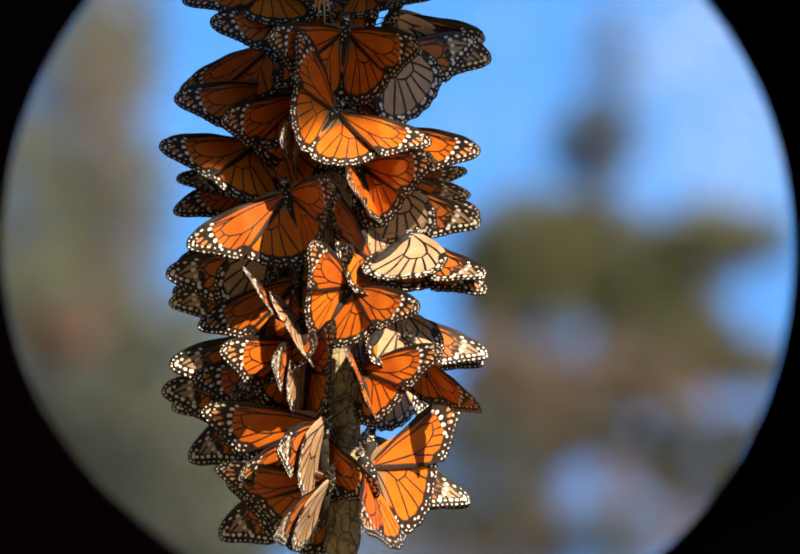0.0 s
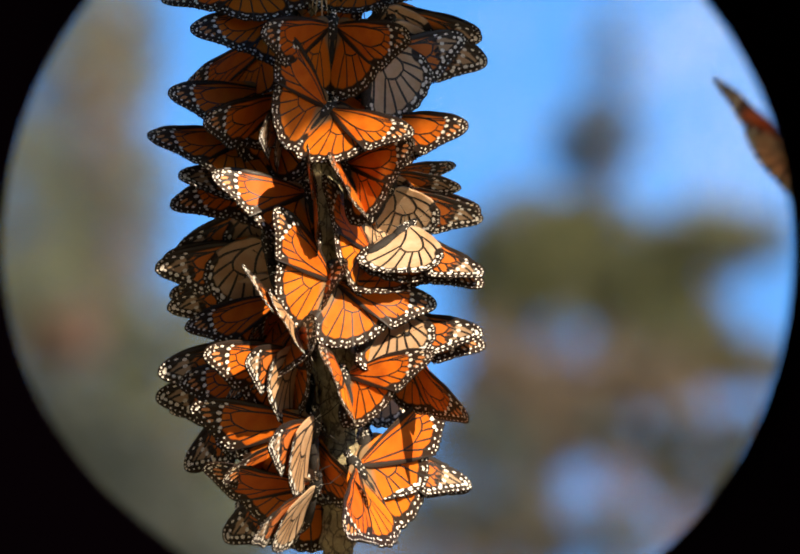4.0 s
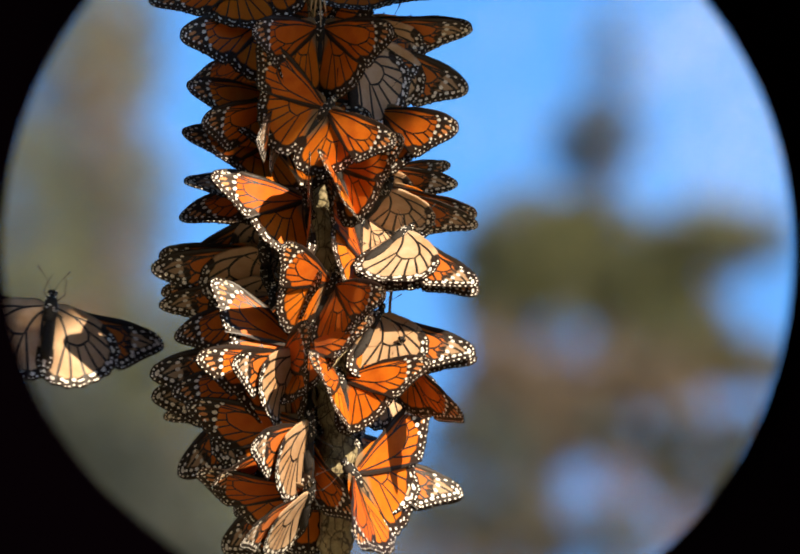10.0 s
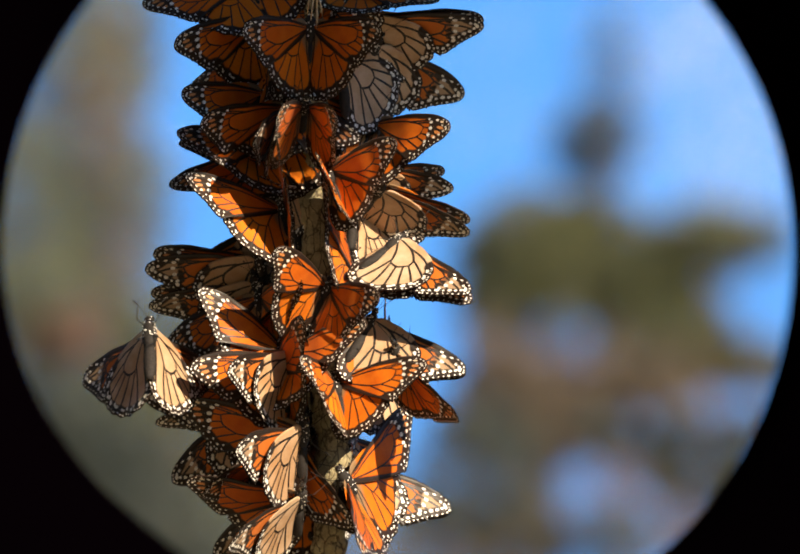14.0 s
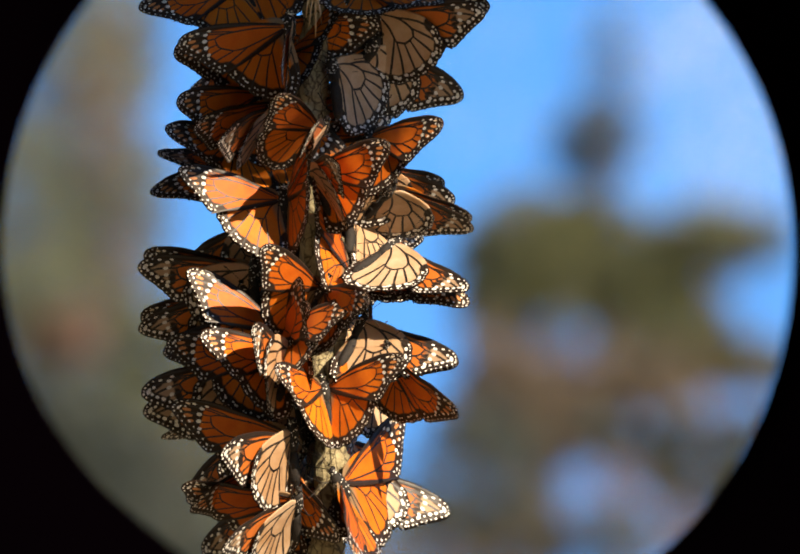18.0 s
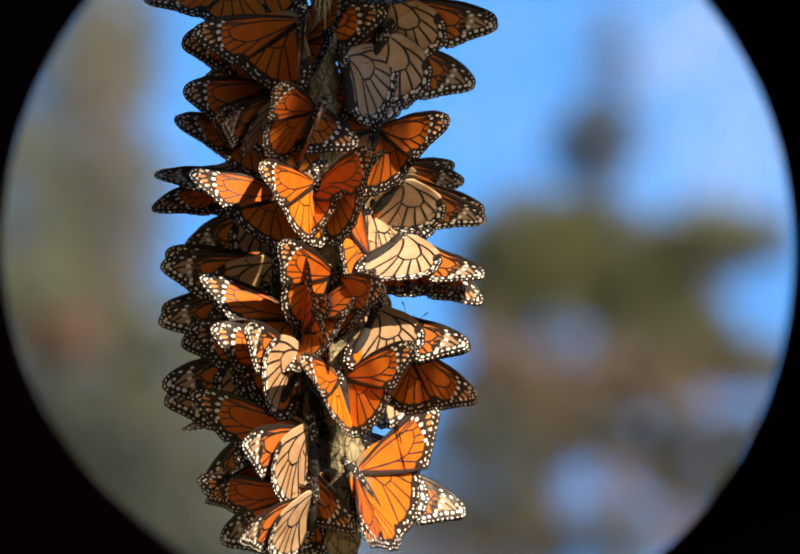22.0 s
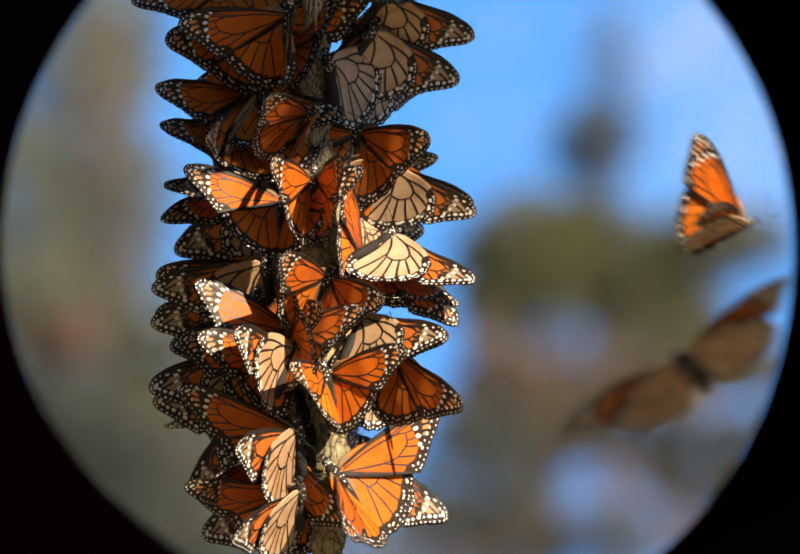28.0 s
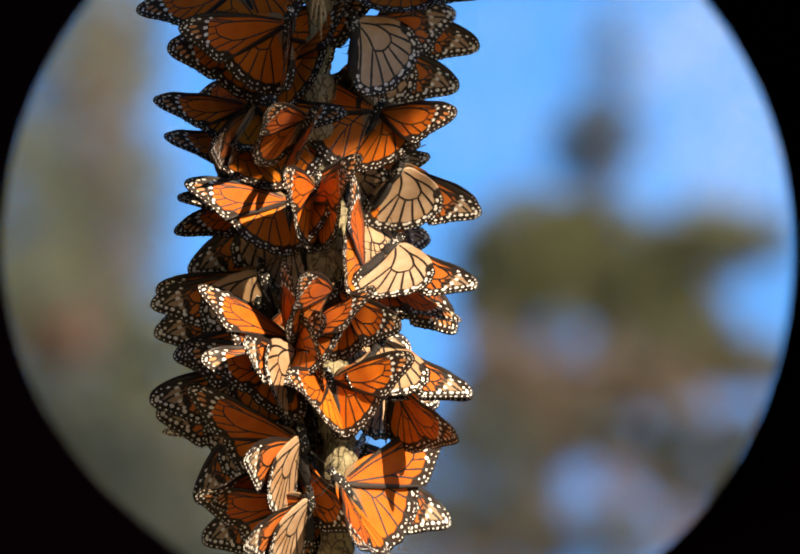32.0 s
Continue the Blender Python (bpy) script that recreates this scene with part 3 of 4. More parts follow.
roost("monarch butterfly with folded dark wings in shade on the branch", 0.94, [(0, -58.4, 5, 81.2, 62, 5, 2, 18, 18, 53), (1, -65.4, 5, 78.3, 58, 2, -9, 15, 15, 52), (2, -60.1, 5, 79.2, 58, 6, 4, 18, 18, 52), (6, -61.5, 5, 79.3, 59, 9, 1, 18, 18, 51), (9, -57.9, 5, 78.1, 53, 9, 10, 20, 20, 51), (19, -61.1, 5, 81.5, 88, 18, 16, 22, 22, 51), (32, -67, 5, 72.8, 43, 4, 1, 17, 17, 51)], 1)
roost("monarch butterfly with folded dark wings in shade on the branch", 0.99, [(0, -53.7, 14, 101.6, 53, -28, -28, 6, 6, 27), (6, -53.1, 14, 103.2, 57, -29, -33, 4, 4, 22), (19, -53.7, 14, 97, 57, -24, -39, 4, 4, 20), (32, -54.6, 14, 90.4, 58, -27, -37, 3, 3, 18)], 0)
roost("monarch butterfly with folded dark wings in shade on the branch", 1.01, [(0, -62.7, 9, 56.7, 62, -17, 16, 21, 21, 26), (3, -66.3, 9, 61.2, 51, -18, 15, 20, 20, 26), (6, -62.7, 9, 56.7, 51, -19, 19, 21, 21, 26), (7.5, -56, 9, 57.8, 52, -16, 23, 22, 22, 27), (12, -57.2, 9, 58.9, 52, -15, 23, 22, 22, 27), (19, -64.3, 9, 62.4, 59, -13, 24, 23, 23, 27), (32, -63.8, 9, 56.8, 43, -18, 27, 22, 22, 27)], 1)
roost("monarch butterfly with folded dark wings in shade on the branch", 1, [(0, -53.7, 18, 49, 116, -47, -83, 82, 81, 28), (6, -53.9, 18, 47.3, 107, -37, -73, 81, 81, 28), (9, -51.4, 18, 44.3, 115, -52, -80, 81, 81, 28), (17, -56.1, 18, 56.7, 100, -54, -65, 79, 79, 27), (19, -67.4, 18, 47.7, 114, -53, -83, 82, 82, 27), (32, -53.7, 18, 38.6, 115, -53, -81, 82, 82, 28)], 0)
roost("monarch butterfly with folded dark wings in shade on the branch", 1, [(0, -43.2, 7, 117, 66, -22, 18, 22, 21, 27), (6, -49.9, 7, 116, 57, -28, 12, 20, 20, 27), (13, -59.9, 7, 116.3, 108, -7, 13, 21, 21, 30), (19, -60.3, 7, 112.4, 105, -8, 16, 22, 22, 29), (32, -62.2, 7, 106.2, 78, -14, 15, 21, 21, 30)], 1)
roost("dark monarch butterfly with folded wings and a sunlit wing edge", 0.98, [(0, -53.5, 16, 8.9, 98, 10, -103, 84, 84, 31), (6, -60.4, 16, 12.6, 98, 15, -102, 84, 84, 32), (13, -62.4, 16, 5.9, 90, 28, -105, 84, 84, 29), (19, -63.1, 16, 2.5, 87, 19, -99, 84, 83, 25), (25, -60.2, 16, -0.9, 94, 20, -94, 83, 83, 28), (31, -59.7, 16, -1.9, 98, 22, -97, 83, 83, 33)], 0)
roost("dark monarch butterfly with folded wings in shade", 0.97, [(0, -54.9, 21, -3.8, 99, 38, -105, 84, 84, 31), (6, -55, 21, -1.9, 105, 33, -94, 83, 82, 31), (13, -63.3, 21, -3, 99, 46, -100, 84, 84, 31), (19, -66.1, 21, -7.1, 106, 30, -94, 83, 82, 31), (25, -65.3, 21, -13.7, 102, 26, -100, 83, 83, 30), (31, -60.6, 21, -13.8, 103, 18, -105, 84, 83, 31)], 1)
roost("dusky monarch butterfly with half-open wings in shade", 0.95, [(0, -43.9, 6, -4.7, 66, -20, -28, 16, 28, 42), (6, -48.9, 6, -14.5, 61, -14, -27, 17, 29, 39), (13, -62.5, 6, -10.1, 80, -15, -40, 10, 26, 40), (19, -58.4, 6, -19.9, 77, -10, -36, 12, 27, 38), (25, -59.9, 6, -25.2, 77, -9, -35, 13, 27, 37), (31, -53.8, 6, -27.3, 76, -8, -35, 13, 27, 37)], 0)
roost("monarch butterfly with folded dusky undersides in shade", 1, [(0, -50.8, 18, -29.6, 102, 4, -97, 84, 83, 30), (6, -59.1, 18, -30.8, 105, 4, -95, 84, 83, 32), (13, -62.8, 18, -34.9, 101, 1, -92, 83, 82, 29), (19, -61.4, 18, -38.5, 103, 4, -93, 83, 83, 31), (25, -63.4, 18, -37.8, 105, 2, -92, 83, 82, 32), (31, -59.5, 18, -43.1, 103, 5, -89, 83, 82, 32)], 1)
roost("dark monarch butterfly with folded wings low in the shade", 0.98, [(0, -55.2, 26, -46.9, 96, 3, -105, 84, 84, 30), (6, -59.5, 26, -48, 98, 4, -104, 84, 84, 32), (13, -62.9, 26, -48, 96, 3, -103, 84, 83, 30), (19, -61.5, 26, -50, 98, 6, -102, 84, 83, 32), (25, -62.3, 26, -53.5, 95, 6, -102, 83, 83, 31), (31, -56.3, 26, -59.6, 93, 5, -102, 83, 83, 30)], 0)
roost("dark monarch butterfly with folded wings low in the shade", 0.95, [(0, -54.6, 32, -46.7, 102, 36, -101, 85, 85, 32), (6, -56.7, 32, -49, 104, 48, -98, 85, 85, 32), (13, -62.9, 32, -52.6, 102, 55, -97, 85, 85, 32), (19, -57.7, 32, -55.5, 114, 68, -83, 85, 84, 33), (25, -60.7, 32, -57.4, 128, 76, -69, 85, 84, 34), (31, -56.7, 32, -64.2, 91, 65, -105, 85, 85, 31)], 0)
roost("red-brown monarch butterfly with open wings, its edge in the sun", 0.97, [(0, -42.4, -8, -41.6, 81, -14, -34, 15, 33, 25), (6, -52.8, -8, -39.5, 80, -18, -36, 13, 33, 28), (13, -55.9, -8, -43, 87, -19, -33, 14, 33, 22), (19, -50.4, -8, -31.1, 87, -19, -31, 15, 34, 4), (25, -54.4, -8, -37, 87, -28, -36, 12, 33, -4), (31, -46.7, -8, -37.7, 87, -31, -35, 12, 33, -5)], 1)
roost("monarch butterfly with folded dark wings in shade on the branch", 0.96, [(0, -41, -20, -33.4, 97, 10, -33, 76, 76, 26), (6, -45.9, -20, -38.4, 88, 7, -45, 78, 78, 32), (13, -49.2, -20, -38.4, 85, 4, -48, 78, 78, 38), (19, -47.4, -20, -34.9, 52, -7, -33, 75, 75, 52), (22, -44.1, -20, -38.9, 50, -1, -44, 79, 79, 52), (25, -53.6, -20, -41.7, 51, 1, -44, 79, 79, 53), (32, -47.3, -20, -38.3, 60, -17, -39, 76, 76, 55)], 0)
roost("dark monarch butterfly with folded white-spotted wings", 0.99, [(0, -55.9, 14, -51.5, 118, -8, -119, 86, 88, 41), (6, -64.9, 14, -50.5, 125, -12, -128, 86, 88, 45), (13, -66.4, 14, -56.7, 119, -9, -121, 86, 88, 43), (19, -58.6, 14, -66.2, 118, 3, -121, 86, 88, 43), (25, -65.9, 14, -63.6, 122, 1, -114, 86, 88, 46), (31, -62.9, 14, -60, 126, -2, -119, 86, 88, 50)], 1)
roost("monarch butterfly with folded dark wings in shade on the branch", 1, [(0, -41, -4, -68.6, 126, 7, 5, 55, 54, 29), (6, -44.8, -4, -71.2, 129, 11, 2, 52, 52, 33), (13, -52.7, -4, -72.4, 125, 12, 9, 49, 50, 41), (19, -56.2, -4, -77.9, 124, 12, 10, 49, 49, 43), (32, -50.8, -4, -81.4, 118, 10, 8, 50, 50, 39)], 0)
roost("monarch butterfly with folded dark wings in shade on the branch", 1.04, [(0, -33.1, -26, -67.6, 96, 16, -54, 55, 54, 26), (6, -39.5, -26, -67.8, 97, 15, -54, 53, 53, 24), (13, -43.4, -26, -69.7, 94, 18, -65, 53, 53, 23), (19, -45.5, -26, -70.3, 99, 20, -67, 53, 53, 16), (25, -49.6, -26, -75.2, 104, 22, -65, 52, 51, 10), (32, -43.4, -26, -74.7, 107, 30, -62, 49, 49, 4)], 1)
roost("monarch butterfly with folded dark wings in shade on the branch", 0.97, [(0, -31.8, -22, -92.6, 107, 38, -48, 64, 63, 25), (6, -40, -22, -96.4, 106, 45, -51, 65, 65, 24), (19, -43.1, -22, -98.9, 105, 37, -59, 66, 66, 24), (32, -40.4, -22, -101.2, 112, 33, -51, 68, 68, 19)], 0)
roost("dark monarch butterfly with folded wings at the foot of the cluster", 1, [(0, -41.4, 14, -88.1, 118, 3, -115, 86, 88, 37), (6, -44.4, 14, -88.8, 119, 9, -121, 86, 88, 39), (13, -49.3, 14, -97.6, 116, 10, -124, 86, 88, 38), (19, -51.3, 14, -97.1, 113, 9, -127, 86, 88, 36), (25, -53.2, 14, -98.2, 113, 6, -124, 86, 88, 36), (31, -48, 14, -96.6, 112, 5, -122, 86, 88, 35)], 1)
roost("red-orange monarch butterfly hanging with half-open wings", 1, [(0, -30, 8, -94.2, 109, -2, 7, 18, -65, 18)], 0)
roost("monarch butterfly with folded dark wings in shade on the branch", 0.93, [(0, -40.5, 12, -2.7, 139, 11, -7, 73, 73, 23)], 0)
roost("orange monarch butterfly with its wing seen nearly edge-on in the sun", 0.95, [(0, -43, -22, -22.2, 85, -60, -77, 43, 42, 48), (6.5, -43, -22, -22.2, 85, -60, -77, 43, 42, 48), (9, -44.4, -13, -33.2, 61, 18, -15, 28, 46, 20), (13, -52.2, -13, -37, 61, 15, -3, 32, 48, 22), (17, -53, -13, -27.1, 63, 16, -15, 27, 46, 21), (19, -51.6, -13, -27, 60, 13, -11, 29, 46, 22), (22, -43.8, -13, -21.7, 53, 4, -8, 27, 46, 25), (25, -51.4, -13, -27.2, 64, 6, -17, 23, 44, 25), (28, -47.4, -13, -27.5, 64, 12, -12, 27, 46, 24), (31, -47, -13, -30.7, 47, 6, -2, 30, 47, 25)], 0)
roost("monarch butterfly with folded dusky undersides and pale wing tip", 0.97, [(0, -5.2, 6, 113.9, 105, -40, 115, 88, 87, 28), (2, -8.5, 6, 113.6, 110, -51, 102, 88, 87, 28), (6, -10, 6, 123.5, 113, -31, 101, 87, 86, 28), (10, -16.8, 6, 111.9, 100, -48, 107, 88, 87, 23), (19, -8.9, 6, 117.7, 104, -22, 74, 83, 84, 10), (24, -11.4, 6, 118.9, 113, -36, 103, 88, 87, 30), (31, -6.2, 6, 117.8, 113, -37, 107, 88, 87, 31)], 1)
roost("monarch butterfly with folded dusky wings in shade on the branch", 1, [(0, -5.1, 9, 112, 110, -24, 110, 87, 87, 29), (2, -4.6, 9, 110.7, 110, -24, 109, 87, 86, 29), (6, -8.8, 9, 109.9, 110, -24, 110, 87, 87, 29), (10, -11.9, 9, 101.3, 112, -26, 112, 88, 87, 32), (19, -12.5, 9, 103.1, 113, -25, 111, 87, 87, 33), (24, -13.2, 9, 100.7, 113, -25, 111, 87, 87, 32), (31, -13.9, 9, 102.9, 112, -27, 114, 88, 87, 33)], 1)
roost("monarch butterfly with hanging brown-orange underside in shade", 0.95, [(0, -10.6, -5, 96.3, 93, 6, 122, 86, 86, 18), (2, -12.7, -5, 96.4, 93, 5, 120, 86, 86, 18), (10, -22.4, -5, 92.2, 86, 7, 132, 87, 87, 15), (19, -28.4, -5, 93.1, 87, 9, 137, 88, 87, 15), (24, -29.3, -5, 88.3, 80, 5, 142, 88, 87, 13), (30.2, -29.3, -5, 88.3, 80, 5, 142, 88, 87, 13), (30.47, -24.03, -6.33, 93.1, 85, -6, 97, 79.33, 72, 24), (30.73, -18.77, -7.67, 97.9, 97, -10, 51, 70.67, 57, 35), (31, -13.5, -9, 102.7, 108, -4, 5, 62, 42, 46), (31.33, -15.9, -9, 104.77, 101, -5, 44, 70, 56.67, 36.67), (31.67, -18.3, -9, 106.83, 95, -1, 82, 78, 71.33, 27.33), (32, -20.7, -9, 108.9, 93, 5, 120, 86, 86, 18)], 0)
roost("monarch butterfly with folded sunlit wings on the branch", 0.97, [(0, -7.6, 7, 63.8, 60, 26, -14, 19, 19, 28), (6, -9.6, 7, 69, 65, 17, -22, 22, 22, 27), (9, -10.3, 7, 71.7, 77, 18, -21, 21, 21, 28), (19, -12.4, 7, 62.3, 68, 6, -26, 23, 23, 27), (28, -18.7, 7, 61.1, 88, 4, -24, 23, 23, 30), (32, -10.8, 7, 71, 63, 14, -24, 22, 22, 29)], 1)
roost("monarch butterfly with folded wings and sunlit cream edge", 0.9, [(0, -15.6, 2, 43.6, 99, -51, 100, 84, 84, 26), (6, -20.2, 2, 44.9, 94, -53, 111, 85, 85, 28), (13, -19.2, 2, 47.4, 95, -44, 118, 86, 85, 31), (19, -12.8, 2, 48.9, 102, -36, 119, 85, 85, 34), (25, -24.6, 2, 42.3, 86, -46, 125, 88, 86, 28), (31, -28.7, 2, 45.6, 79, -41, 129, 88, 86, 26)], 0)
roost("dark monarch butterfly with folded wings and pale wing tip", 0.92, [(0, -8.7, 7, 39.9, 107, -29, 95, 84, 84, 35), (6, -5.3, 7, 35.9, 101, -45, 108, 86, 85, 36), (13, -11.8, 7, 39.1, 116, -51, 88, 84, 84, 37), (19, -4.5, 7, 40, 110, -50, 102, 85, 85, 39), (25, -11.9, 7, 38.4, 110, -38, 100, 85, 84, 37), (31, -2.1, 7, 45.7, 107, -33, 109, 85, 85, 39)], 1)
roost("bright orange monarch butterfly with open spotted wing in full sun", 0.92, [(0, 4.3, -12, -30.4, 135, 18, -15, -60, 26, 32), (6, -0.6, -12, -33.3, 128, 31, -9, -60, 25, 29), (13, -2.6, -12, -34.1, 135, 20, -21, -60, 26, 28), (19, -4.6, -12, -33.7, 124, 19, -14, -60, 25, 30), (25, -7, -12, -33.6, 95, 27, -13, -60, 25, 32), (32, -3, -12, -49.6, 119, 13, -23, -60, 27, 34)], 0)
roost("monarch butterfly with folded cream undersides in full sun", 1, [(0, -14, 4, -76.2, 121, 33, 124, 88, 87, 35), (6, -16.9, 4, -73.8, 115, 39, 117, 88, 87, 34), (13, -25.1, 4, -83.3, 107, 24, 116, 88, 87, 38), (19, -22.2, 4, -85.2, 96, 23, 115, 88, 87, 49), (25, -22.6, 4, -86.1, 101, 19, 127, 88, 87, 54), (31, -14.8, 4, -86, 97, 10, 127, 88, 87, 55)], 1)
roost("monarch butterfly with folded wings high on the branch", 0.96, [(0, -49.7, 6, 131, 44, -26, 12, 17, 17, 28), (6, -63.4, 6, 133.2, 43, -29, 14, 17, 17, 28), (13, -68.2, 6, 130.7, 52, -24, 11, 17, 17, 28), (28, -72.7, 6, 130.7, 53, -24, 11, 17, 17, 28)], 0)
roost("monarch butterfly with folded wings high on the branch", 0.88, [(0, -22.6, 6, 131.3, 43, 29, -21, 19, 19, 28), (13, -27.4, 6, 131.4, 30, 31, -12, 18, 18, 27), (32, -6.7, 6, 131.2, 33, 30, -12, 18, 18, 27)], 1)
roost("monarch butterfly with folded dark wings in shade on the branch", 1.03, [(0, -40.5, 2, 77.9, 108, 16, -26, 72, 72, 28), (6, -51.6, 2, 76.9, 109, 13, -27, 73, 73, 27), (13, -50.8, 2, 73.9, 104, 18, -26, 73, 73, 27), (19, -53.9, 2, 77.4, 116, 31, -27, 82, 83, 18), (32, -65.5, 2, 74.5, 138, 18, -14, 88, 88, 2)], 1)
roost("monarch butterfly with folded dark wings in shade on the branch", 0.97, [(0, -43.3, 16, 98.2, 118, 3, -154, 73, 73, 26)], 0)
roost("monarch butterfly with folded dark wings in shade on the branch", 0.98, [(0, -41.4, 18, 68.4, 119, -3, -163, 75, 75, 26)], 1)
roost("monarch butterfly with folded dark wings in shade on the branch", 0.99, [(0, -41.6, 18, 26.8, 114, 1, -167, 67, 68, 27)], 0)
roost("monarch butterfly with folded dark wings in shade on the branch", 0.97, [(0, -41.1, 16, -15.9, 116, -6, -153, 75, 75, 25)], 1)
roost("monarch butterfly with folded dark wings in shade on the branch", 1, [(0, -39.1, 16, -50.8, 115, -3, -159, 73, 73, 28)], 0)
roost("monarch butterfly with folded dark wings in shade on the branch", 1, [(0, -43.6, 14, -82.7, 119, 0, -160, 73, 73, 29)], 1)
roost("monarch butterfly with folded sunlit wings on the branch", 0.99, [(0, -15.1, 14, 97.4, 109, 0, 161, 74, 74, 26)], 1)
roost("monarch butterfly with folded sunlit wings on the branch", 0.89, [(0, -17.5, 16, 29.2, 118, 17, 154, 77, 77, 18)], 0)
roost("monarch butterfly with folded sunlit wings on the branch", 0.99, [(0, -10.7, 14, -37, 112, 0, 158, 73, 73, 27)], 1)
roost("dark monarch butterfly with folded wings behind the others", 1, [(0, -48.8, 27, 17.6, 105, 4, -106, 84, 84, 30), (6, -54.4, 27, 35.9, 113, 7, -104, 84, 84, 36), (13, -53.6, 27, 22.1, 110, 17, -117, 85, 86, 36), (19, -57.5, 27, 24.5, 108, 26, -122, 86, 88, 36), (25, -61.5, 27, 32.2, 110, 20, -105, 86, 88, 32), (31, -51.6, 27, 29, 117, 16, -103, 86, 88, 37)], 0)
roost("monarch butterfly with folded sunlit wings on the branch", 0.88, [(0, -15.6, 15, 10, 66, -3, 165, 71, 71, 43)], 0)
roost("monarch butterfly with folded sunlit wings on the branch", 0.88, [(0, -20.5, 16, 57.2, 120, 5, 158, 79, 79, 19)], 1)
roost("monarch butterfly with folded dark wings in shade on the branch", 0.93, [(0, -41, 17, 48.9, 118, 0, -158, 76, 76, 24)], 1)
roost("monarch butterfly with folded dark wings in shade on the branch", 0.94, [(0, -41, 18, 5.5, 118, -1, -156, 75, 75, 23)], 1)
roost("monarch butterfly with a bright orange wing under pale ones", 0.95, [(0, -12.5, -3, 4.5, 32, 22, -6, 46, 19, 38), (6, -12.2, -3, 7.8, 40, 22, -5, 47, 20, 39), (13, -21.7, -3, 1.3, 16, 28, -8, 47, 21, 38), (19, -21.8, -3, 3.8, 22, 31, -12, 47, 21, 42), (25, -20.5, -3, 3.5, 27, 37, -6, 46, 19, 41), (31, -15.9, -3, 0.9, 29, 41, 1, 46, 16, 39)], 1)
roost("dark monarch butterfly with half-closed wings behind the branch", 0.95, [(0, -29, 26, 38, 116, -3, 176, 55, 58, 24)], 0)
roost("dark monarch butterfly with half-closed wings behind the branch", 0.95, [(0, -33, 29, 12, 112, -3, -172, 55, 58, 24)], 1)
roost("dark monarch butterfly with half-closed wings behind the branch", 0.95, [(0, -28, 26, -14, 117, -3, 170, 55, 58, 24)], 0)
roost("dark monarch butterfly with half-closed wings behind the branch", 0.95, [(0, -33, 29, -42, 113, -3, -176, 55, 58, 24)], 1)
roost("dark monarch butterfly with half-closed wings behind the branch", 0.95, [(0, -28, 26, -70, 116, -3, 174, 55, 58, 24)], 0)
roost("dark monarch butterfly with half-closed wings behind the branch", 0.95, [(0, -31, 29, -95, 112, -3, -170, 55, 58, 24)], 1)

# ---- butterflies on the wing ----
def flier(label, size, rows, bend=0):
    """A flying butterfly, with rows like those of the cluster's; it comes from and leaves to places out of view."""
    ob = roost(label, size, rows, bend)
    ob["group"] = "flying butterflies"
    KEYED[-1] = (*KEYED[-1][:3], False)
    return ob


flier("monarch butterfly fluttering beside the cluster with pale undersides", 1.1, [(0, -240.9, -200, -77.9, 67, 5, -166, 40, 40, 12), (0.5, -158, -200, -49.5, 67, 5, -166, 55, 55, 12), (1, -163.2, -200, -25.2, 67, 5, -166, 27, 26, 30), (1.5, -190.7, -200, -3.7, 84, 4, -166, 60, 60, 12), (2, -170.8, -200, -2.6, 100, 3, -166, 28, 28, 54), (2.5, -175.4, -200, -3.7, 97, 3, -167, 60, 60, 12), (3.2, -236.5, -200, 9.4, 93, 2, -168, 20, 20, 12), (5.5, -340, -100, 14.4, 78, 0, -172, 30, 30, 12), (8.4, -248.3, 40, -3.9, 60, -4, -175, 60, 60, 12), (9, -189.5, 40, -8.9, 57, -5, -176, 25, 25, 52), (9.5, -193.4, 40, -17.6, 87, -7, -172, 65, 65, 12), (10, -157, 40, -16.7, 118, -11, -170, 16, 15, 26), (10.5, -147.5, 40, -13.1, 117, -14, 175, 60, 60, 12), (11, -136.1, 40, -12.3, 117, -18, 160, 27, 35, 13), (11.5, -130.4, 40, -13.1, 89, -16, -156, 10, 10, 12), (12, -135.2, 40, -13.9, 69, 3, -119, 25, 23, 22), (12.5, -141.8, 40, -13.1, 59, -8, -128, 25, 25, 12), (13, -137.2, 40, -21.7, 50, -20, -135, 30, 28, 24), (13.5, -128.1, 40, -22.2, 93, -16, -165, 60, 60, 12), (14, -110.6, -45, -27.4, 128, 6, 175, 69, 51, 15), (14.5, -106.8, -45, -28.6, 117, 2, 172, 65, 65, 12), (15.5, -113.5, -45, -33.1, 93, -9, 168, 20, 20, 12), (16.5, -121.2, -45, -39, 70, -19, 168, 60, 59, 31), (16.75, -124.8, -100, -55.6, 128, -17, 113, 60, 60, 12), (17, -137.5, -160, -67.3, 166, 25, 80, 72, 72, 18), (17.5, -151.8, -160, -88.3, 166, 25, 80, 30, 30, 12), (18.2, -232.9, -160, -130, 166, 25, 80, 60, 60, 12), (32, -289.2, -160, -170.5, 166, 25, 80, 30, 30, 12)])
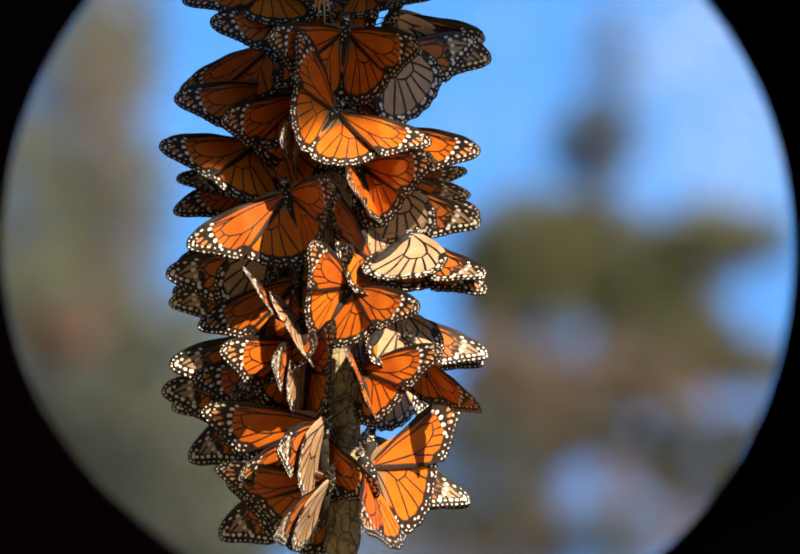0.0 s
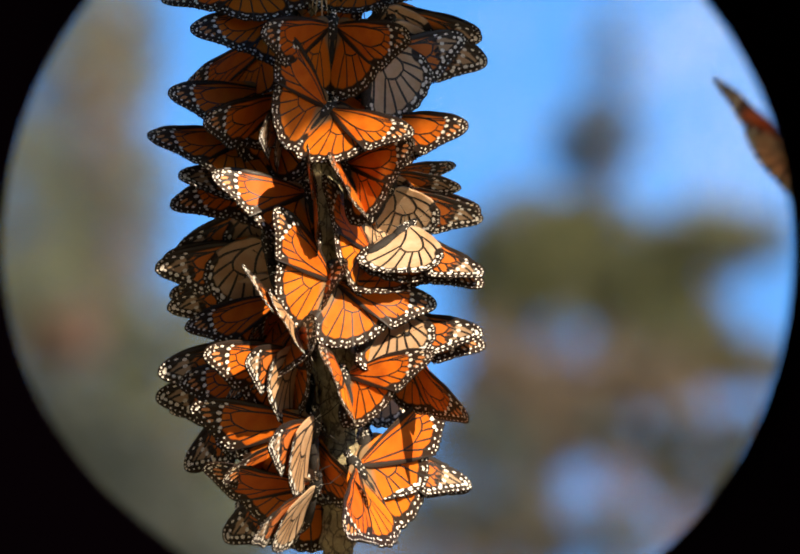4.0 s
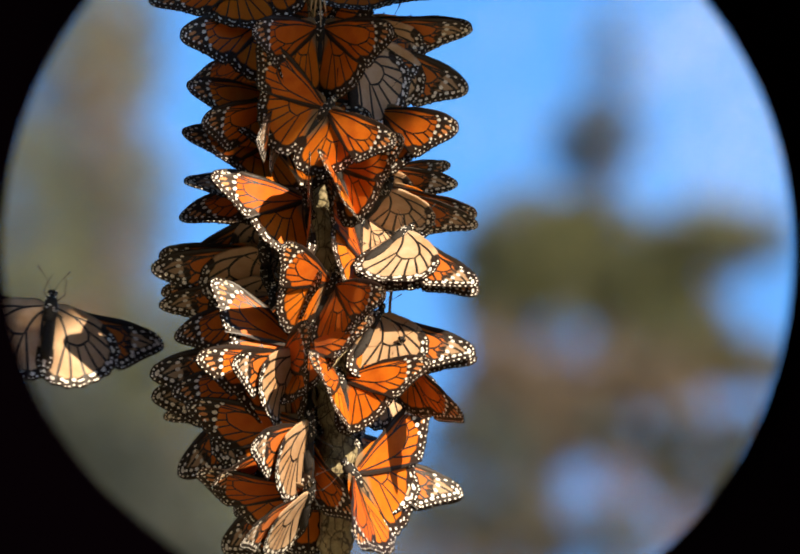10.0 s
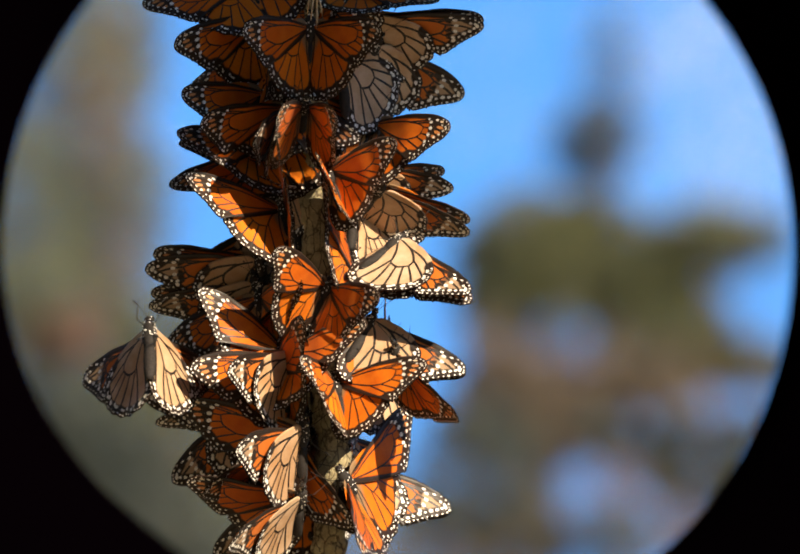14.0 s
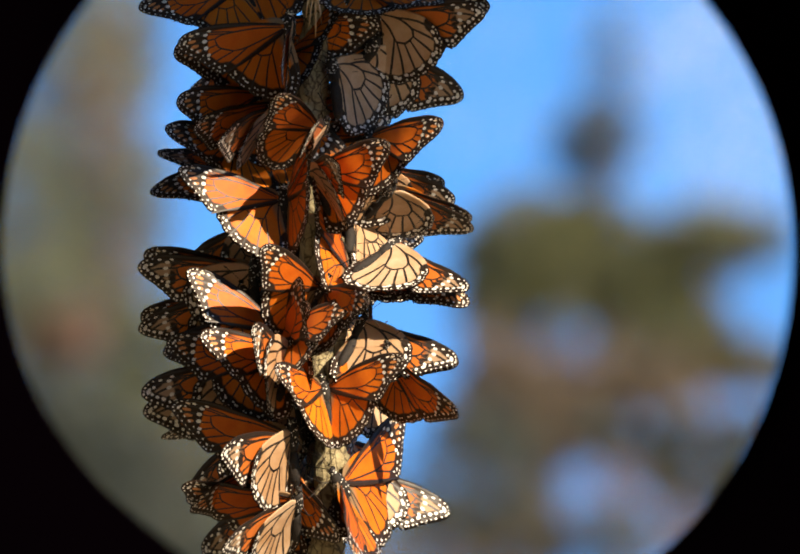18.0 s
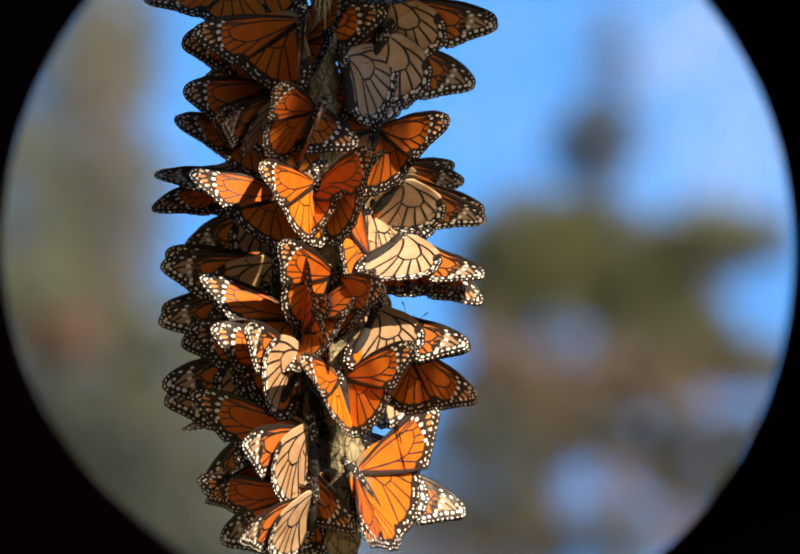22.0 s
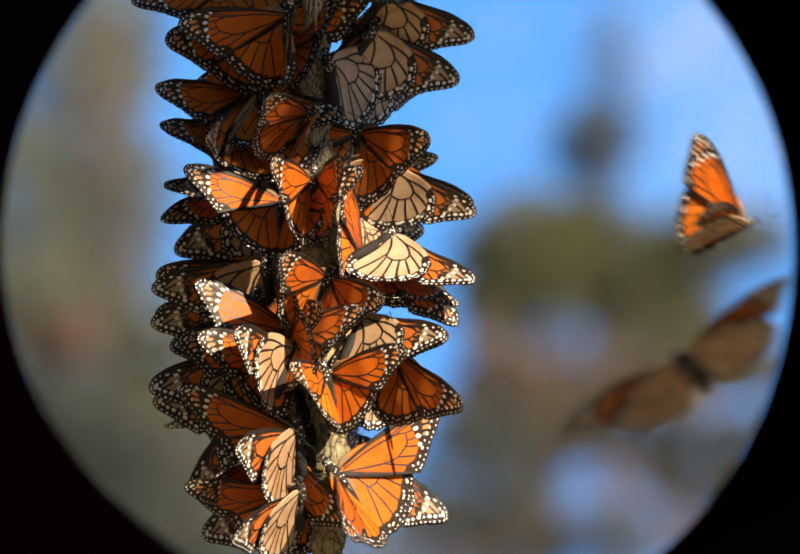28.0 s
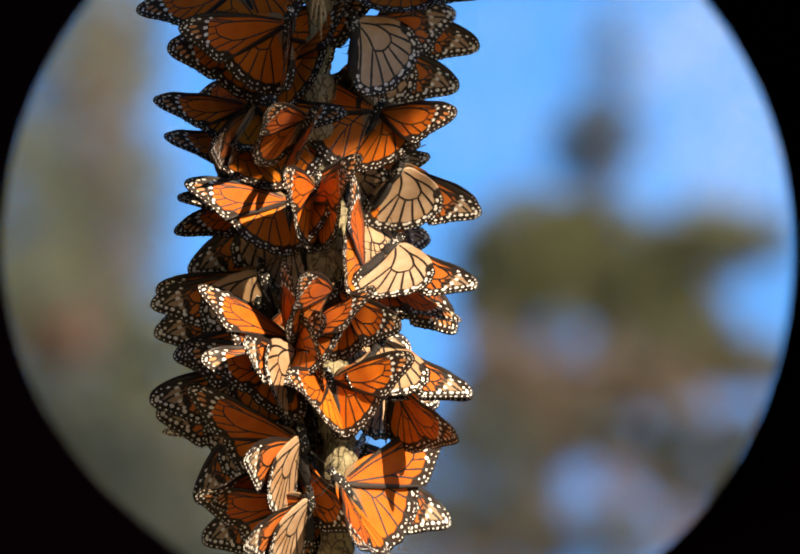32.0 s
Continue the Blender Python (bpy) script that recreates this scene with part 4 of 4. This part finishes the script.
flier("monarch butterfly flying past with pinkish sunlit undersides", 1.01, [(0, -150, -400, 330, -60, -4, -151, 20, 20, 12), (11.3, -140, -400, 220, -60, -4, -151, 40, 50, 12), (11.6, -122, -400, 160, -60, -4, -151, 0, 30, 8), (11.8, -123, -400, 101, -60, -4, -151, 76, -2, 3), (12, -126.3, -400, 55.1, -60, -4, -151, 76, -2, 3), (12.2, -132.6, -400, 22, -60, -4, -151, 76, -2, 3), (12.5, -215, -400, 5, -60, -4, -151, 50, 50, 10), (12.9, -320, -400, 0, -60, -4, -151, 10, 10, 10), (32, -380, -400, -20, -60, -4, -151, 30, 30, 12)])
flier("dark backlit monarch butterfly flying upwards", 1.01, [(0, 310.1, -500, -236.7, 47, -3, -147, 30, 30, 12), (2.4, 228.3, -500, -154.8, 47, -3, -147, 10, 10, 12), (2.7, 150, -500, -150, 37, -1, 162, 50, 50, 20), (2.9, 125.2, -500, -98.7, 37, -1, 162, 11, 13, 27), (3, 125.1, -500, -82.2, 37, -7, -178, 17, 3, 7), (3.2, 121.9, -500, -47.8, 60, -10, -163, 65, 61, 43), (3.4, 109.5, -500, -35, 31, 2, 176, -14, 9, 1), (3.6, 128, -500, 0, 31, 2, 176, 45, 45, 15), (3.8, 142.4, -500, 19, 31, 2, 176, 50, 50, 12), (4.6, 228.3, -500, 100.8, 31, 2, 176, 20, 20, 12), (32, 371.5, -500, 172.4, 31, 2, 176, 20, 20, 12)])
flier("orange monarch butterfly flying in the sun", 0.9, [(0, 27.2, 150, 337.8, 41, 48, -69, 30, 30, 12), (26.6, 17.8, 150, 244.2, 41, 48, -69, 60, 60, 12), (27.2, 27.2, 150, 150.5, 41, 48, -69, 10, 10, 12), (27.5, 44.7, 150, 121.3, 41, 48, -69, 50, 50, 12), (27.9, 132.3, 150, 33.9, 41, 48, -69, 30, 72, 30), (28, 155, 150, 22, 41, 48, -69, 30, 72, 30), (28.2, 190, 150, 3, 41, 48, -69, 30, 30, 40), (28.6, 280, 150, -40, 41, 48, -69, 50, 50, 20), (32, 401.7, 150, -83.6, 41, 48, -69, 30, 30, 12)])
flier("dark monarch butterfly crossing close before the cluster", 1.03, [(0, 342.6, -850, 83.6, 26, 35, 172, 30, 30, 12), (27.2, 286, -850, 55.3, 26, 35, 172, 30, 30, 12), (27.7, 187.9, -850, 4.3, 26, 35, 172, 40, 40, 12), (28, 106.4, -850, -33.1, 26, 35, 172, -7, -6, 9), (28.3, 14, -850, -31.5, 42, 37, -177, 19, 17, 51), (28.6, -70.6, -850, -37.2, 42, 37, -177, 10, 10, 12), (28.9, -176.2, -850, -54.1, 42, 37, -177, 40, 40, 12), (29.6, -279.9, -850, -67.3, 42, 37, -177, 20, 20, 12), (32, -317.7, -850, -86.2, 42, 37, -177, 20, 20, 12)])
flier("monarch butterfly fluttering under the cluster", 0.9, [(0, 163.7, 30, -264.5, 25, 72, -124, 40, 40, 12), (28.7, 118, 30, -218.8, 25, 72, -124, 40, 40, 12), (29.2, 60.8, 30, -145.6, 25, 72, -124, 10, 10, 12), (29.5, 40.2, 30, -101.1, 25, 72, -124, 35, 35, 12), (29.75, 26.5, 30, -106.8, 25, 72, -124, 70, 70, 12), (30, 35.6, 30, -106.6, 25, 72, -124, 83, 52, 9), (30.4, 46, 30, -113.6, 34, 71, -119, 70, 70, 12), (30.7, 54, 30, -121.6, 41, 70, -116, 30, 30, 12), (31, 95.8, 30, -129.5, 47, 69, -114, 70, 69, 6), (31.4, 79.1, 30, -134.2, 47, 69, -114, 50, 50, 12), (31.8, 106.5, 30, -173.1, 47, 69, -114, 30, 30, 12), (32, 118, 30, -195.9, 47, 69, -114, 30, 30, 12)])


# ---- ground and distant trees ----
def ground_sheet():
    m = speckled("dry_grass_soil", (0.33, 0.26, 0.15), (0.21, 0.18, 0.09), 3.0, 0.95, 0.5, 0.02)
    bm = bmesh.new()
    n, size = 24, 2500.0
    vs = [[bm.verts.new(((i / n - 0.5) * 2 * size * abs(i / n - 0.5) * 2, (j / n - 0.5) * 2 * size * abs(j / n - 0.5) * 2, 0)) for j in range(n + 1)] for i in range(n + 1)]
    for i in range(n):
        for j in range(n):
            bm.faces.new((vs[i][j], vs[i + 1][j], vs[i + 1][j + 1], vs[i][j + 1]))
    tagged(new("ground", mesh_of("ground", bm, [m])), "dry grassy soil", "ground", kind="structure")


ground_sheet()


def leaf_material(name, a, b):
    m, nt, bs = shader(name, a, 0.6)
    geo = nt.nodes.new("ShaderNodeNewGeometry")
    c = mixed(nt, a, b, geo.outputs["Random Per Island"])
    nt.links.new(c, bs.inputs["Base Color"])
    tr = nt.nodes.new("ShaderNodeBsdfTranslucent")
    nt.links.new(c, tr.inputs["Color"])
    mx = nt.nodes.new("ShaderNodeMixShader")
    mx.inputs["Fac"].default_value = 0.25
    nt.links.new(bs.outputs["BSDF"], mx.inputs[1])
    nt.links.new(tr.outputs["BSDF"], mx.inputs[2])
    nt.links.new(mx.outputs["Shader"], nt.nodes["Material Output"].inputs["Surface"])
    return m


GREEN = leaf_material("green_foliage", (0.08, 0.098, 0.042), (0.145, 0.14, 0.06))
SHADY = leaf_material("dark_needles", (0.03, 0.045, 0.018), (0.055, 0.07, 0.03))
OLIVE = leaf_material("olive_foliage", (0.102, 0.126, 0.072), (0.158, 0.164, 0.102))
TAN = leaf_material("dry_foliage", (0.13, 0.105, 0.072), (0.19, 0.145, 0.095))
RUST = leaf_material("reddish_foliage", (0.17, 0.105, 0.075), (0.22, 0.135, 0.10))
DUSK = leaf_material("bluish_foliage", (0.05, 0.065, 0.06), (0.08, 0.09, 0.07))
TRUNK = speckled("far_bark", (0.13, 0.095, 0.065), (0.07, 0.05, 0.04), 8.0, 0.9, 0.5, 0.01)


def along(px, py, dist):
    """The place seen at a spot of the view (thousandths of its width from the middle, right and up), at a distance."""
    k = 2 * math.tan(radians(4.083) / 2) / 1000
    return EYE @ Vector((px * k * dist, py * k * dist, -dist))


def leaves(bm, rnd, centre, rx, rz, count, size, deep=1.0):
    for k in range(count):
        while True:
            v = Vector((rnd.uniform(-1, 1), rnd.uniform(-1, 1), rnd.uniform(-1, 1)))
            if v.length < 1 and rnd.random() > v.length ** 3 * 0.6:
                break
        c = centre + Vector((v.x * rx, v.y * rx * deep, v.z * rz))
        d = Vector((rnd.gauss(0, 1), rnd.gauss(0, 1), rnd.gauss(0, 1) - 0.3)).normalized()
        s = d.orthogonal().normalized()
        s.rotate(Matrix.Rotation(rnd.uniform(0, 6.28), 3, d))
        ln, w = size * rnd.uniform(0.7, 1.4), size * rnd.uniform(0.22, 0.4)
        vs = [bm.verts.new(c - d * ln / 2), bm.verts.new(c + s * w / 2 + d * ln * 0.05), bm.verts.new(c + d * ln / 2), bm.verts.new(c - s * w / 2 + d * ln * 0.05)]
        bm.faces.new(vs)


def tree(label, category, foot, height, girth, clumps, material, seed, size=0.09):
    """A tapered trunk, a limb to every clump of foliage, and the leaves. Clumps: across, up (thousandths of the view), distance, half width and half height (m), leaves."""
    rnd = random.Random(seed)
    root = tagged(new("tree"), label, category)
    foot = Vector(foot)
    bm = bmesh.new()
    n = 14
    line = [foot + Vector((0.25 * math.sin(i * 0.9 + seed), 0.2 * math.cos(i * 0.7 + seed), height * i / (n - 1))) for i in range(n)]
    tube(bm, line, [girth * (1 - 0.85 * i / (n - 1)) for i in range(n)], 12)
    part("trunk", mesh_of("trunk", bm, [TRUNK]), root)
    for k, (px, py, dist, rx, rz, count) in enumerate(clumps):
        c = along(px, py, dist)
        h = min(max(c.z - 1.2, 2.0), height * 0.96)
        i = h / height * (n - 1)
        a = line[int(i)].lerp(line[min(int(i) + 1, n - 1)], i - int(i))
        bm = bmesh.new()
        mid = a.lerp(c, 0.5) + Vector((0, 0, -0.15))
        tube(bm, [a, mid, c], [girth * 0.11, girth * 0.06, girth * 0.025], 7)
        limb = part("limb", mesh_of("limb", bm, [TRUNK]), root)
        bm = bmesh.new()
        leaves(bm, rnd, c, rx, rz, count, size)
        part("foliage", mesh_of("foliage", bm, [material], False), limb)
    return root


def shading_pine():
    """An unseen pine, added to carry the branch and cast shade: a trunk beside the view, a limb across and thick
    needles between the sun and the upper part of the cluster.
    """
    rnd = random.Random(21)
    root = tagged(new("unseen_shade_pine"), "unseen tall pine added to shade the cluster and carry the hanging branch", "pine tree")
    top = SITE @ Vector((-0.05, 0.004, 0.62))
    to_sun = sun_way
    bm = bmesh.new()
    base = Vector((-1.9, top.y + 1.3, 0))
    line = [base + Vector((0.05 * math.sin(i), 0.05 * math.cos(i * 1.3), 0.62 * i)) for i in range(14)]
    tube(bm, line, [0.19 - 0.009 * i for i in range(14)], 14)
    part("trunk", mesh_of("trunk", bm, [TRUNK]), root)
    shade = SITE @ Vector((-0.02, 0.0, 0.0))
    mass = shade + to_sun * 1.15
    bm = bmesh.new()
    limb = smooth_open([base + Vector((0.05, 0, top.z + 0.25)), top + Vector((-0.8, 0.5, 0.16)), top, top + Vector((0.45, -0.2, 0.12)), mass + Vector((0.1, 0, 0.42))], 5)
    tube(bm, limb, [0.035 - 0.001 * i for i in range(len(limb))], 10)
    bough = part("limb", mesh_of("limb", bm, [TRUNK]), root)
    up = SITE.to_3x3() @ Vector((0, 0, 1))
    side = SITE.to_3x3() @ Vector((1, 0, 0))
    for k in range(len(SHADE)):
        bm = bmesh.new()
        c = mass + up * SHADE[k][1] + side * SHADE[k][0]
        leaves(bm, rnd, c, 0.06, 0.05, 660, 0.045)
        part("shade_needle_spray", mesh_of("shade_needle_spray", bm, [GREEN], False), bough)


# shade sprays, across and up from the sun's line; the last two darken the left
SHADE = [(-0.20, 0.078), (-0.13, 0.086), (-0.075, 0.099), (-0.025, 0.114), (0.03, 0.132), (0.09, 0.134), (0.16, 0.14), (-0.16, 0.17), (-0.10, 0.175), (-0.04, 0.18), (0.02, 0.185), (0.08, 0.20), (0.15, 0.205), (-0.12, 0.25), (-0.04, 0.26), (0.04, 0.27), (0.12, 0.27), (-0.02, 0.34), (0.07, 0.34), (-0.195, 0.035), (-0.19, -0.03)]
shading_pine()


def ft(px, dist):
    p = along(px, 0, dist)
    return (p.x, p.y, 0)


tree("tall olive-green tree with a drooping crown", "tree", ft(-640, 44), 15.5, 0.35, [
    (-430, 250, 44, .42, .5, 1100), (-350, 300, 45, .22, .4, 420), (-490, 60, 43, .35, .5, 1100), (-370, 90, 44, .32, .4, 1000), (-430, -80, 44, .45, .45, 1300), (-310, -100, 44, .35, .35, 900), (-350, -230, 44, .45, .35, 1300), (-220, -230, 44, .35, .35, 800), (-260, -330, 44, .4, .25, 900), (-190, -90, 45, .3, .35, 420), (-140, -230, 45, .35, .4, 600), (-60, -300, 45, .35, .3, 400)],
    OLIVE, 1)
tree("dark green cypress with a narrow top", "tree", ft(235, 52), 14.2, 0.3, [
    (262, 250, 52, .16, .42, 150), (245, 170, 52, .26, .22, 420), (240, 120, 52, .12, .15, 80)], DUSK, 2)
tree("broad green pine with dense foliage", "tree", ft(560, 47), 13.2, 0.3, [
    (180, 55, 47, .30, .22, 620), (140, 10, 47, .30, .30, 620), (210, 0, 47, .36, .3, 800), (270, 10, 47, .32, .26, 560), (320, -30, 47, .32, .26, 330), (250, 50, 47, .25, .2, 260), (120, -50, 47, .2, .2, 260), (112, 8, 47, .15, .2, 330)], GREEN, 3)
tree("yellow-green broadleaf tree with loose foliage", "tree", ft(600, 46), 12.8, 0.3, [
    (385, 45, 46, .28, .17, 480), (330, 15, 46, .2, .18, 300), (445, 50, 46, .2, .10, 240), (345, -70, 46, .26, .2, 460), (400, -105, 46, .24, .13, 400), (320, -110, 46, .3, .16, 360), (455, -112, 46, .18, .10, 330), (360, 0, 46, .16, .16, 200)], GREEN, 6)
tree("dry brown tree with sparse foliage", "tree", ft(620, 43), 12.6, 0.3, [
    (150, -150, 43, .30, .22, 680), (110, -185, 43, .22, .2, 320), (205, -145, 43, .28, .17, 430), (290, -130, 43, .3, .15, 420), (180, -200, 43, .25, .14, 280), (110, -95, 43, .16, .14, 120)], TAN, 4)
tree("pale dry tree among the green", "tree", ft(-540, 47), 14.5, 0.28, [
    (-365, 230, 43, .15, .42, 190), (-350, 60, 43, .10, .3, 60), (-300, -250, 43, .2, .2, 150), (-270, -330, 43, .14, .2, 160)], TAN, 7)
tree("small reddish dry tree", "tree", ft(-560, 45), 11.6, 0.2, [(-428, -72, 43, .17, .12, 420)], RUST, 8)
tree("dark green shrubby tree", "tree", ft(-600, 42), 12.0, 0.3, [
    # the dense lower-left clumps also stand in for the dimmed edge of the view
    (-400, -330, 40, .35, .28, 1300), (-350, -320, 40, .4, .28, 900), (-430, -190, 40, .22, .25, 900), (-370, -245, 40, .32, .22, 800), (-270, -360, 40, .35, .2, 500), (90, -240, 42, .26, .3, 520), (70, -330, 42, .3, .2, 340), (140, -330, 42, .22, .2, 320), (160, -265, 42, .14, .2, 260), (330, -238, 42, .10, .12, 260), (190, -335, 42, .10, .1, 120), (465, -290, 42, .14, .12, 120), (255, -330, 42, .28, .14, 230), (400, -262, 42, .2, .14, 240), (370, -195, 42, .2, .08, 150), (270, -200, 42, .2, .07, 170), (435, -205, 42, .14, .1, 110)], DUSK, 5)


def sky_paling_cloud():
    """White cloud flakes, far and high, added to brighten and pale the clear sky."""
    m = leaf_material("sky_paling_white", (0.75, 0.78, 0.80), (0.85, 0.86, 0.87))
    rnd = random.Random(51)
    bm = bmesh.new()
    for px, py, rx, rz, count in ((400, 240, 15, 19, 480), (450, 130, 10, 16, 260), (345, 320, 14, 9, 260), (310, 190, 14, 16, 160), (115, 230, 9, 16, 90), (-320, 190, 7, 14, 70)):
        leaves(bm, rnd, along(px, py, 1500), rx, rz, count, 1.15)
    tagged(new("cloud", mesh_of("cloud", bm, [m], False)), "thin white cloud flakes added to brighten and pale the blue sky", "cloud", kind="stuff")


sky_paling_cloud()


def sky_blocking_woods():
    """Unseen woods, added round the clearing to dim the sky's light, but for the gaps where the sun and the sky come
    in.
    """
    rnd = random.Random(31)
    bm = bmesh.new()
    sun_at = math.degrees(math.atan2(sun_way.x, sun_way.y)) % 360
    for k in range(64):
        a = k * 360 / 64 + rnd.uniform(-2, 2)
        if min(abs(a - sun_at), 360 - abs(a - sun_at)) < 14 or min(a, 360 - a) < 9:
            continue
        d = rnd.uniform(26, 38)
        foot = Vector((math.sin(radians(a)) * d, math.cos(radians(a)) * d, 0))
        h = rnd.uniform(16, 24) if min(abs(a - sun_at), 360 - abs(a - sun_at)) > 80 and a > 75 else rnd.uniform(5, 7)
        tube(bm, [foot, foot + Vector((0.2, 0.1, h * 0.5)), foot + Vector((0.1, 0.3, h))], [0.35, 0.25, 0.05], 8)
        for j in range(7):
            c = foot + Vector((rnd.uniform(-1.6, 1.6), rnd.uniform(-1.6, 1.6), h * (0.2 + 0.13 * j)))
            leaves(bm, rnd, c, 2.4, 1.9, 110, 1.5)
    tagged(new("woods", mesh_of("woods", bm, [SHADY], False)), "unseen dark green woods added round the site to dim the sky's light", "woods", kind="stuff")


sky_blocking_woods()


def sky_blocking_crown():
    """An unseen canopy, added over the clearing to dim the sky's light, open along the sun's way and the lens's way."""
    rnd = random.Random(41)
    bm = bmesh.new()
    heart = SITE.translation
    gaze = (SITE.to_3x3() @ Vector((0, 1, 0))).normalized()
    made = 0
    while made < 330:
        d = Vector((rnd.gauss(0, 1), rnd.gauss(0, 1), abs(rnd.gauss(0, 1)) + 0.15)).normalized()
        if d.dot(sun_way) > 0.93 or abs(d.dot(gaze)) > 0.965 or (d.y > 0 and d.z < 0.5):
            continue
        c = heart + d * rnd.uniform(3.2, 7.5)
        if c.z < 1.2:
            continue
        leaves(bm, rnd, c, 0.75, 0.5, 60, 0.42)
        made += 1
    tagged(new("canopy", mesh_of("canopy", bm, [SHADY], False)), "unseen dark needle canopy added overhead to dim the sky's light", "canopy", kind="stuff")


sky_blocking_crown()
motions()
